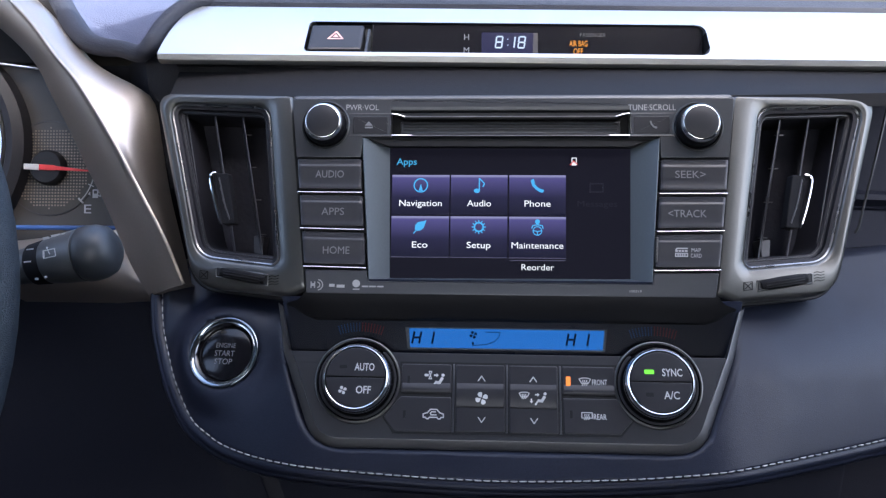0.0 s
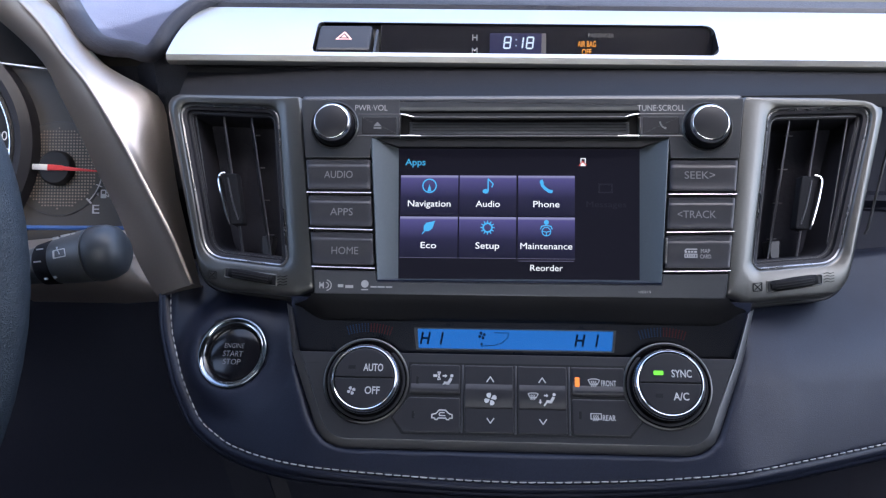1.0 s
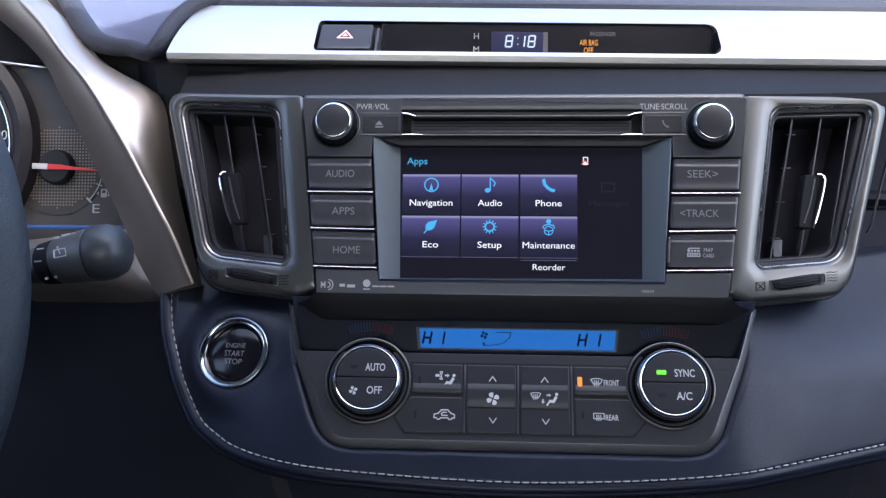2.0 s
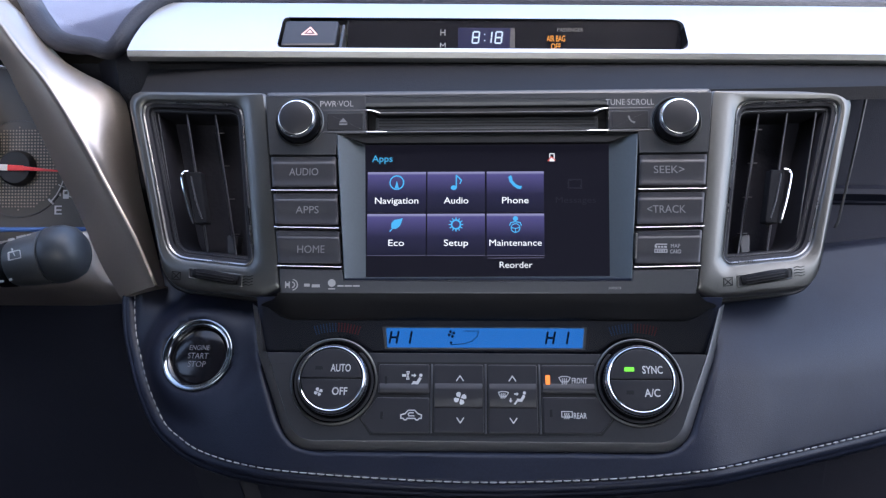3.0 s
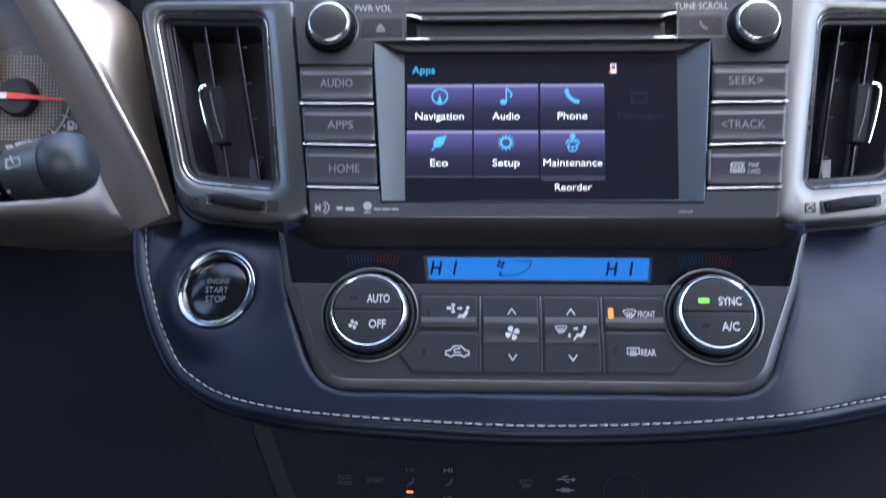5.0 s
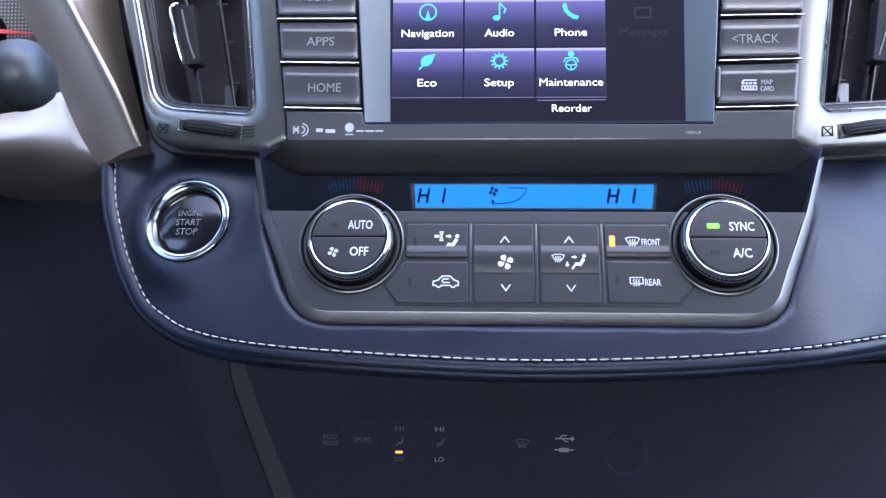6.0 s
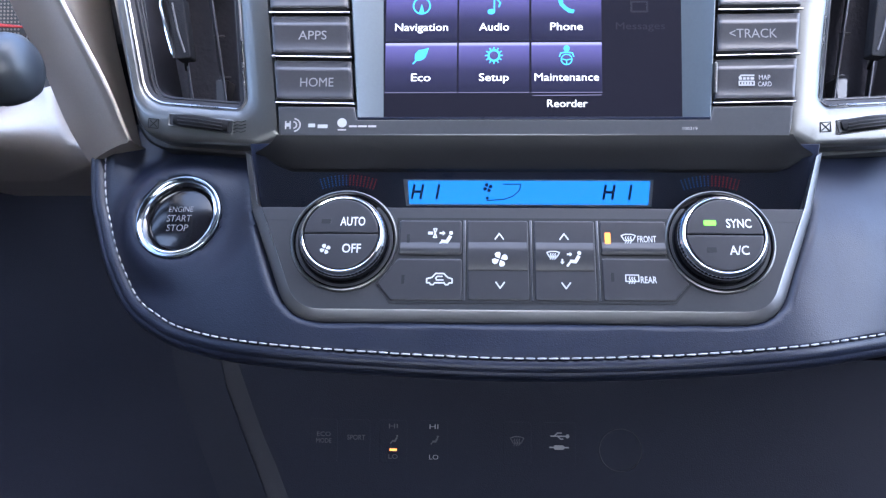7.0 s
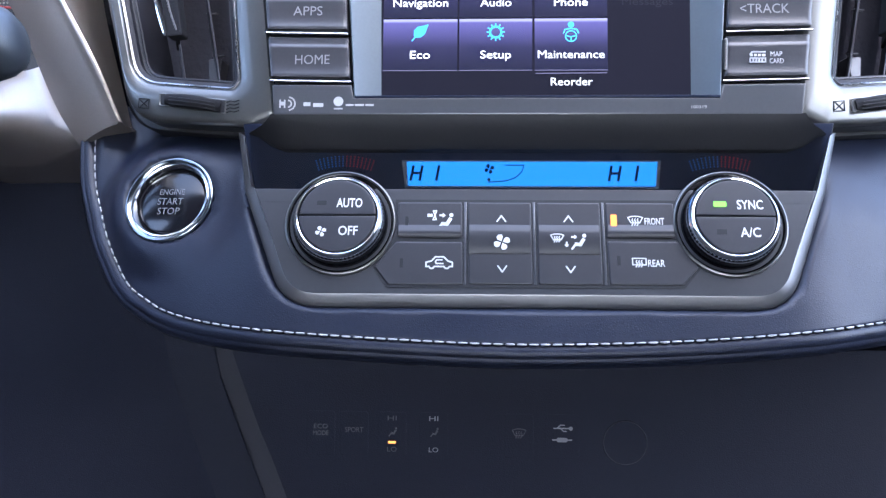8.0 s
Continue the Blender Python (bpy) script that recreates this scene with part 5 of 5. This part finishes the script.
# single stitches along the seam
line_ = spline([(x, z, 0) for x, z in SEAM], 900)
pitch, far, marks, last = 4.4, 0.0, [], 0.0
for a, b in zip(line_, line_[1:]):
    far += (b - a).length
    if far - last >= pitch and b.y < -6:
        marks.append((b, (b - a).normalized()))
        last = far
one = None
for p, d in marks:
    if one is None:
        bm = bmesh.new()
        stack = []
        for u, r, lift in ((-2.0, 0.12, -0.4), (-1.6, 0.34, 0.0), (-0.8, 0.42, 0.22), (0.8, 0.42, 0.22), (1.6, 0.34, 0.0), (2.0, 0.12, -0.4)):
            stack.append([Vector((u, -lift + r * math.sin(k * math.tau / 6), r * math.cos(k * math.tau / 6))) * 0.001 for k in range(6)])
        rings(bm, stack, True, True)
        one = bpy.data.meshes.new("stitch")
        for f in bm.faces:
            f.smooth = True
        bm.to_mesh(one)
        bm.free()
        one.materials.append(THREAD)
    st = new("stitch", one)
    st.parent = pad
    slope_y = (pad_y(p.x + d.x * 2, p.y + d.y * 2) - pad_y(p.x - d.x * 2, p.y - d.y * 2)) / 4
    ax = Vector((d.x, slope_y, d.y)).normalized()
    up = Vector((0, 1, 0))
    az = ax.cross(up).normalized()
    ay = az.cross(ax)
    m = Matrix.Identity(4)
    for k, v in enumerate((ax, ay, az)):
        for r in range(3):
            m[r][k] = v[r]
    m.translation = Vector((p.x, pad_y(p.x, p.y) - 0.15, p.y)) * 0.001 - BASE[pad.name]
    st.matrix_local = m

# ---- engine start button ----
start = thing("start_button", (-164, 14, -62), "round gloss black engine start button in a chrome ring", "start button")
M = START.m
at = START.on(-164.1, -43.3)
part("seat_ring", turned(M, at, [(24.0, -3.0), (23.2, -0.5), (22.4, 0.1), (21.8, -0.3), (21.4, -2.0)], 56, cap=False), LEATHER, start, "leather rolled round the ring")
# the outer ring's dark reflections are put into its colour
part("ring", turned(M, at, [(21.5, -2.5), (21.4, 0.3), (21.0, 1.0), (20.3, 1.3), (19.5, 1.1), (18.8, 0.4), (18.2, 0.1), (17.6, -1.0)], 72, cap=False), DIMCHROME, start, "chrome ring, darkened for its dim reflections")
part("inner_ring", turned(M, at, [(18.5, 0.2), (18.3, 0.55), (17.8, 0.45), (17.1, -1.0), (16.6, -3.1)], 72, cap=False), RINGCHROME, start, "bright chrome inner ring")
part("well", turned(M, at, [(16.7, -3.0), (15.8, -4.2)], 48, cap=False), MATT, start)
cap = part("push_cap", turned(M, at, [(15.9, -6), (15.9, -3.3), (15.5, -2.7), (14.1, -2.3), (9.5, -1.8), (4.2, -1.55), (0.53, -1.5)], 56), CAPGLOSS, start, "gloss black cap")
p = lambda x, y: (at[0] + x * 0.001, at[1] + y * 0.001)
part("lettering", lettering(M, "ENGINE", p(-0.2, 4.6), 2.8, 12.2, -1.5), BUTTONINK, cap)
part("lettering", lettering(M, "START", p(-0.2, -0.2), 3.3, 12.4, -1.35), BUTTONINK, cap)
part("lettering", lettering(M, "STOP", p(-0.2, -5.0), 3.3, 10.8, -1.5), BUTTONINK, cap)

# ---- instrument surround on the driver's side ----
EYE0 = Vector((-8.1, -451.7, 0.6))


def deep(x, z, y):
    """The place at depth y that lies behind x, z at depth 33."""
    k = (y + 451.7) / (33 + 451.7)
    return (EYE0.x + (x - EYE0.x) * k, y, EYE0.z + (z - EYE0.z) * k)


trim = thing("instrument_surround", (-215, 33, -12), "curved satin silver surround of the instruments", "trim")
N = 48
ridge = spline([deep(x, z, y) for x, z, y in ((-196.5, -4.4, 35), (-208.8, 22.5, 31), (-225.5, 53, 32), (-242.3, 83, 35), (-264.7, 118, 43), (-281.5, 137.6, 50), (-298.4, 159, 60), (-322, 181, 74), (-352, 202, 92))], N)
rim = spline([deep(x, z, y) for x, z, y in ((-196, -4.2, 36), (-203, 22.5, 52), (-211, 53, 59), (-217, 84, 59), (-223.5, 112, 60.5), (-243.3, 124.3, 62.5), (-261.6, 135.7, 66.5), (-278, 153, 75), (-293.3, 171.3, 86), (-318, 194, 102), (-345, 214, 120))], N)
edge = spline([deep(x, z, y) for x, z, y in ((-217, -12, 54), (-229.7, 8.5, 58), (-244.7, 41.2, 60), (-258, 66, 62), (-271.1, 91.8, 65), (-283, 113, 67), (-294, 132.3, 74), (-316.5, 153.8, 84), (-345, 175, 96), (-378, 192, 110))], N)
rows = []
for i in range(N):
    r, e, l = ridge[i], rim[i], edge[i]
    row = [tuple(l + Vector((14, 26, 0))), tuple(l + Vector((1.5, 4, 0)))]
    for k in range(8):
        t = k / 7
        row.append(tuple(l.lerp(r, t) + Vector((0, -3.0 * math.sin(math.pi * t), 0))))
    # the crisp ridge between the two faces is a narrow rounded bevel
    row[-1] = tuple(r + Vector((-1.2, 0.7, -0.5)))
    row += [tuple(r + Vector(q)) for q in ((-0.7, -0.15, -0.3), (0.1, -0.5, 0.0), (0.8, -0.3, 0.3), (1.4, 0.2, 0.5))]
    for k in range(1, 9):
        t = k / 8
        row.append(tuple(r.lerp(e, t) + Vector((0.6, -2.2, 0.6)) * math.sin(math.pi * t)))
    row.append(tuple(e + Vector((1, 12, -1))))
    rows.append(row)
part("band", sheet(rows), TRIM, trim, smooth=50)
# bottom return of the band, and the lower shroud that flows from its left edge
base = [Vector(q) for q in rows[0]]
part("band_foot", sheet([[tuple(q + Vector((0, d, -0.3 * min(d, 4)))) for q in base[1:]] for d in (0, 3, 14, 30)]), TRIM, trim)
low = [q for q in edge if q.z < 34]
rows = []
for q in low:
    t = max(0.0, min(1.0, (q.z + 12) / 44))
    row = [tuple(q + Vector((2.0, 1.4, 0))), tuple(q + Vector((0, 0.2, 0)))]
    for k in range(1, 15):
        u = k / 14
        row.append((q.x - 105 * u + 6 * t * u, q.y + 1.5 + 6 * u + 30 * t * t * u + 30 * (1 - t) ** 4 * min(1, u * 2.5) - 9 * math.sin(math.pi * min(1, 1.15 * t)) * min(1, u * 2.0), q.z - 4.5 * (1 - t) * min(1, u * 3) - 8 * t * u))
    rows.append(row)
first = rows[0]
rows = [[(x, y + d, z - 0.4 * min(d, 3)) for x, y, z in first] for d in (80, 20, 6, 2)] + rows
rows += [[(x, y + d, z + 1.5) for x, y, z in rows[-1]] for d in (4, 40)]
part("column_shroud", sheet(rows), TRIM, trim, "satin silver lower shroud", smooth=60)

# ---- instrument cluster ----
dash = thing("instrument_cluster", (-330, 105, 40), "dark instrument cluster with fuel gauge and red needle", "instruments")
FG = Face(105, 0, 0)
M = FG.m
part("face", slab(M, FG.loop([(-560, 160), (-262, 160), (-262, 20), (-560, 20)]), -6, 0), DIAL, dash)
part("hood", sheet([[(x + 0.9 * (z - 150) * -0.6, y, z) for x in (-560, -420, -350, -296)] for y, z in ((106, 149), (101, 150), (99, 153), (97, 164), (90, 172), (88, 200))]), BLACK, dash)
part("silver_line", sweep([Vector(q) * 0.001 for q in ((-560, 98, 166), (-360, 98, 149), (-318, 98, 143.5), (-280, 98, 139))], 0.0013, 8), DULLCHROME, dash, "thin bright line over the dials")
part("blue_line", sweep([Vector(q) * 0.001 for q in ((-480, 99, 33.5), (-262, 99, 33.5))], 0.0016, 8), COLDBLUE, dash)
at = FG.on(-322, 76)
part("fuel_disc", turned(M, at, [(34, -0.5), (34, 0.3), (33, 0.5), (0.2, 0.5)], 64), DIAL, dash)
bm = stroke(M, arc(at, 33.4, 0, 360, 60), 0.45, 0.8, 0.3)
part("fuel_ring", bm, FAINT, dash)
part("fuel_scale", stroke(M, arc(at, 32.4, -45, 0, 16), 0.6, 0.9, 0.3), INK, dash)
for a in (-45, -22, 0):
    c, s_ = math.cos(radians(a)), math.sin(radians(a))
    bm = stroke(M, [(at[0] + 0.0305 * c, at[1] + 0.0305 * s_), (at[0] + 0.0345 * c, at[1] + 0.0345 * s_)], 1.2 if a == -45 else 0.6, 0.9, 0.3)
    part("tick", bm, INK, dash)
bm = bmesh.new()
for i in range(-14, 15):
    for j in range(-14, 15):
        if i * i + j * j < 170 and (i * i + j * j > 24):
            disc(M, (at[0] + i * 0.0022, at[1] + j * 0.0022), 0.62, 0.9, 0.4, bm, 6)
part("studs", bm, DOT, dash)
hub = part("hub", turned(M, at, [(12.6, 0.4), (12.2, 5), (10.8, 6.6), (0.3, 6.9)], 40), BLACK, dash, "black needle hub")
q = lambda x, y: (at[0] + x * 0.001, at[1] + y * 0.001)
part("needle", slab(M, [q(6, -2.2), q(6, 0.8), q(33.5, -2.5), q(33.5, -3.5)], 7, 8.2, 0.3), RED, dash, "red needle")
part("needle_tail", slab(M, [q(-15, -1.8), q(-15, 2.2), q(-4, 1.8), q(-4, -2.4)], 7, 8.3, 0.4), WHITE, dash, "white needle tail")
part("needle_stem", slab(M, [q(-4, -2.3), q(-4, 1.7), q(7, 1.1), q(7, -2.5)], 7, 8.1, 0.3), RED, dash)
part("lettering", lettering(M, "E", FG.on(-294, 47.2), 6.2, 5.2, 0.3), INK, dash)
at2 = FG.on(-288.5, 58)
bm = line(M, at2, [(-1.8, -2.6), (1.4, -2.6), (1.4, 2.6), (-1.8, 2.6)], 0.8, closed=True, high=0.4)
line(M, at2, [(1.4, 1.4), (3.4, 0.6), (3.4, -2.0), (1.6, -1.0)], 0.6, bm=bm, high=0.4)
poly(M, at2, [(-1.8, -2.6), (1.4, -2.6), (1.4, 0), (-1.8, 0)], 0.4, 0.0, bm)
poly(M, at2, [(-6.4, 0), (-4.0, 1.2), (-4.0, -1.2)], 0.4, 0.0, bm)
part("pump_mark", bm, INK, dash)
at3 = FG.on(-416, 90)
part("speed_dial", turned(M, at3, [(66, -0.5), (66, 9), (64, 10.4), (62.6, 9), (62, 1.4), (0.3, 1.2)], 80), BLACK, dash)
part("dial_bowl", turned(M, at3, [(65.5, 8), (69, 13), (74, 14), (80, 10), (81, 0)], 80, cap=False), VANE, dash, "black bowl round the dial")
part("speed_ring", turned(M, at3, [(64.6, 9.6), (64.2, 10.8), (63.2, 10.6)], 80, cap=False), DULLCHROME, dash, "bright dial ring")
part("speed_face", turned(M, at3, [(61.6, 1.3), (0.3, 1.6)], 64), DIAL, dash)
part("lettering", lettering(M, "100", (at3[0] + 0.050, at3[1] + 0.009), 6.5, 13, 1.9), WHITE, dash)
part("lettering", lettering(M, "120", (at3[0] + 0.052, at3[1] - 0.003), 6.5, 13, 1.9), WHITE, dash)

# ---- wiper stalk ----
stalk = thing("wiper_stalk", (-262, -36, 5), "black wiper stalk with white symbols", "stalk")
ax = (Vector((-203, -41.5, 14.6)) - Vector((-264, -38.8, 2.6))).normalized()
az_ = Vector((0, -1, 0))
n_ = (az_ - ax * ax.dot(az_)).normalized()
S_ = Matrix.Identity(4)
for k, v in enumerate((n_, ax.cross(n_), ax)):
    for r in range(3):
        S_[r][k] = v[r]
S_.translation = Vector((-264, -38.8, 2.6)) * 0.001
part("arm", turned(S_, (0, 0), [(6, -60), (6, -20), (7.6, -8), (8.8, 6), (9.8, 17)], 40), STALK, stalk)
part("twist_ring", turned(S_, (0, 0), [(9.6, 16), (10.8, 17.2), (11.7, 24), (11.3, 25.2)], 40, cap=False), MATT, stalk, "black twist ring")
part("barrel", turned(S_, (0, 0), [(11.2, 24.8), (11.8, 26), (13.2, 35), (13.9, 44.0), (13.0, 44.6)], 40, cap=False), STALK, stalk)
part("end_cap", turned(S_, (0, 0), [(12.6, 44.2), (13.9, 44.9), (14.5, 46.0), (14.7, 49), (14.2, 54.0), (12.4, 58.6), (8.6, 61.6), (3.6, 62.8), (0.3, 63.0)], 40), STALKCAP, stalk, "rounded black end cap")


def wrapped(bm_pts, radius, width, bm=None):
    """Lines on the stalk's barrel: rows of (along mm, round degrees)."""
    bm = bm or bmesh.new()
    pts = [S_ @ (Vector((radius * math.cos(radians(d)), radius * math.sin(radians(d)), z)) * 0.001) for z, d in bm_pts]
    for a, b in zip(pts, pts[1:]):
        d = (b - a)
        up = d.cross(Vector((0, 1, 0))).normalized() * width * 0.0005
        off = Vector((0, -0.0003, 0))
        v = [bm.verts.new(w) for w in (a - up + off, b - up + off, b + up + off, a + up + off)]
        bm.faces.new(v)
        v2 = [bm.verts.new(w + Vector((0, 0.0006, 0))) for w in (a - up, b - up, b + up, a + up)]
        bm.faces.new(v2)
    return bm


turn_ = -10
mk = wrapped([(30.4, 8 + turn_), (30.4, -9 + turn_), (36.6, -9 + turn_), (37.0, 8 + turn_), (30.4, 8 + turn_)], 13.4, 0.45)
wrapped([(32.0, -27), (34.0, -8)], 13.4, 0.5, mk)
part("wiper_mark", mk, WHITE, stalk)
S_SIDE = (S_ @ Vector((0, 1, 0)) - S_.translation).z
for z, d in ((20.5, 4), (21.5, 38), (9, -8), (8, 24)):
    sgn = 1 if S_SIDE > 0 else -1
    mk = wrapped([(z - 2, sgn * d), (z + 2, sgn * d + 2)], 11.6 if z > 10 else 9.4, 0.7)
    part("mark", mk, INK, stalk)
mk = bmesh.new()
for z0, z1, d in ((28, 31, 58), (32, 37, 62), (38, 40, 60)):
    wrapped([(z0, d * (1 if S_SIDE > 0 else -1)), (z1, d * (1 if S_SIDE > 0 else -1))], 13.4, 1.1, mk)
part("top_marks", mk, WHITE, stalk)
mk = bmesh.new()
for z in (22, 27):
    wrapped([(z - 0.8, -44 * (1 if S_SIDE > 0 else -1)), (z + 0.8, -44 * (1 if S_SIDE > 0 else -1))], 12.2, 1.1, mk)
part("mark", mk, INK, stalk)

# ---- steering wheel ----
wheel = thing("steering_wheel", (-398, -105, -25), "black leather steering wheel", "steering wheel")
pts = []
for k in range(72):
    a = k * math.tau / 72
    x, v = 171 * math.cos(a), 171 * math.sin(a)
    pts.append(Vector((-403.2 + x, -108 + 0.12 * v, -22 + v)) * 0.001)
part("rim", sweep(pts, 0.0155, 18, closed=True), WHEEL, wheel)
part("hub_pad", turned(Face(-90, 0, 0.12).m, (-0.398, -0.022), [(70, -20), (68, 4), (58, 14), (0.5, 18)], 40), BLACK, wheel)
for a in (0, 180, 270):
    c, s_ = math.cos(radians(a)), math.sin(radians(a))
    part("spoke", sweep([Vector((-398 + 60 * c, -92, -22 + 60 * s_)) * 0.001, Vector((-398 + 168 * c, -106, -22 + 168 * s_)) * 0.001], 0.012, 10), BLACK, wheel)

# ---- lower console, under the pad ----
con = thing("lower_console", (0, 142, -260), "dark lower console with switches and sockets", "console")
FC = Face(140, 0, 0)
M = FC.m
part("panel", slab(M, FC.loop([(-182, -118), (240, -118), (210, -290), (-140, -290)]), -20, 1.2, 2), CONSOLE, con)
# both sloping sides carry their light as a paler colour
part("inner_side", sheet([[(-183, 137, -112), (-177, 136, -139.5), (-165.5, 136, -169), (-153.2, 136, -199.6), (-120, 136, -285)], [(-158, 141, -118), (-157, 141, -139.5), (-146, 141, -169), (-132, 141, -199.6), (-98, 141, -285)]]), LITSIDE, con, "inner side, painted paler as if lit")
part("edge_strip", sweep([Vector(q) * 0.001 for q in ((-178, 136, -137), (-177, 135, -139.5), (-165.5, 135, -169), (-153.2, 135, -199.6), (-120, 135, -285))], 0.0006, 8), CONSOLE, con, "grey edge strip")
part("outer_side", sheet([[(-185, 136, -112), (-177, 135.5, -139.5), (-165.5, 135.5, -169), (-153.2, 135.5, -199.6), (-120, 135.5, -285)], [(-215, 141, -112), (-209, 141, -139.6), (-197.5, 141, -169.1), (-185.2, 141, -199.7), (-152, 141, -285)]]), LITSIDE, con, "outer side, painted paler as if lit")
for x, w in ((-117.3, 17), (-97.3, 17), (-74.6, 17), (-49.8, 17), (0.8, 17), (26.1, 20)):
    key = part("switch", slab(M, rounded(FC.loop([(x - w / 2, -158), (x + w / 2, -158), (x + w / 2, -184), (x - w / 2, -184)]), 0.002), -2, 1.26, 0.05), CONSOLE, con)
    if x < -110:
        part("lettering", lettering(M, "ECO", FC.on(x, -167.0), 2.7, 8.4, 1.42), FAINT, key)
        part("lettering", lettering(M, "MODE", FC.on(x, -171.0), 2.7, 9.4, 1.42), FAINT, key)
    elif x < -90:
        part("lettering", lettering(M, "SPORT", FC.on(x, -168.8), 3.0, 11, 1.42), FAINT, key)
    elif x < -40:
        ink = FAINT if x < -60 else LEGEND
        part("lettering", lettering(M, "HI", FC.on(x, -161.6), 2.8, 5.4, 1.42), ink, key)
        part("lettering", lettering(M, "LO", FC.on(x, -180.0), 2.8, 5.6, 1.42), ink, key)
        bm = seated(M, FC.on(x + 0.4, -169.4), 0.75, 1.42)
        part("heater_mark", bm, FAINT, key)
        if x < -60:
            part("lamp", slab(M, FC.loop([(x - 2.2, -175.3), (x + 2.2, -175.3), (x + 2.2, -176.6), (x - 2.2, -176.6)]), 0.5, 1.5), AMBERHOT, key, "lit amber indicator")
    elif x < 10:
        part("heated_window_mark", screen_mark(M, FC.on(x, -169.5), bmesh.new(), 1.1, 1.42), FAINT, key)
    else:
        at = FC.on(x, -166.2)
        bm = line(M, at, [(-5, 0), (5, 0)], 0.7, high=1.42)
        line(M, at, [(-3, 0), (-1, 1.9), (1.4, 1.9)], 0.6, bm=bm, high=1.42)
        line(M, at, [(-1, 0), (0.8, -1.7), (2.4, -1.7)], 0.6, bm=bm, high=1.42)
        disc(M, (at[0] + 0.005, at[1]), 1.2, 1.42, 1.4, bm)
        part("usb_mark", bm, LEGEND, key)
        at = FC.on(x, -173.0)
        bm = poly(M, at, [(-2.6, -1.3), (2.4, -1.3), (3.2, -0.6), (3.2, 0.6), (2.4, 1.3), (-2.6, 1.3), (-3.2, 0.6), (-3.2, -0.6)], 1.42, 1.3)
        line(M, at, [(-5.6, 0), (5.6, 0)], 0.8, bm=bm, high=1.42)
        part("plug_mark", bm, LEGEND, key)
at = FC.on(63, -174)
sock = part("power_socket", turned(M, at, [(13.6, 0.8), (13.2, 1.3), (12.6, 1.42), (12.2, 1.34), (0.3, 1.36)], 40), CONSOLE, con, "round black power socket lid")
part("socket_rim", turned(M, at, [(12.9, 1.3), (12.65, 1.62), (12.4, 1.3)], 40, cap=False), STALKCAP, sock, "thin glossy rim")

# ---- passenger's side of the dash ----
pas = thing("passenger_dash", (330, 110, 40), "dark recessed dash panel with a raised ledge", "dashboard panel", kind="structure")
rows = []
for y, z in ((86, 133), (88, 126), (96, 100), (100, 62), (93, 58.6), (92.5, 55), (99, 51.5), (97, 49.8), (99, 48.6), (100, 30), (100, -40)):
    rows.append([(x, y + 0.16 * (x - 230), z) for x in (205, 240, 300, 380, 480)])
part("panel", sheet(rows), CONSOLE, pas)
path = [Vector(q) * 0.001 for q in ((250, 88, 131.5), (247.5, 88, 128), (237.5, 88, 84), (226, 88, 37), (224.5, 90, 33))]
part("edge_line", sweep(path, 0.0009, 8), GREY, pas, "thin grey edge line")

# ---- knee panel and dash bulk that close the space below ----
knee = thing("knee_panel", (0, 200, -300), "dark panel below the dash", "panel", kind="structure")
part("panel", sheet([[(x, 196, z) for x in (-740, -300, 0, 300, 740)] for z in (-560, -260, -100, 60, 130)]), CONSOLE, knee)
part("top_cover", sheet([[(-740, 92, 150), (-560, 92, 150), (-380, 92, 176)], [(-740, 180, 240), (-560, 180, 240), (-380, 182, 252)], [(-740, 420, 310), (-560, 420, 310), (-470, 420, 326)]]), ROLL, knee)
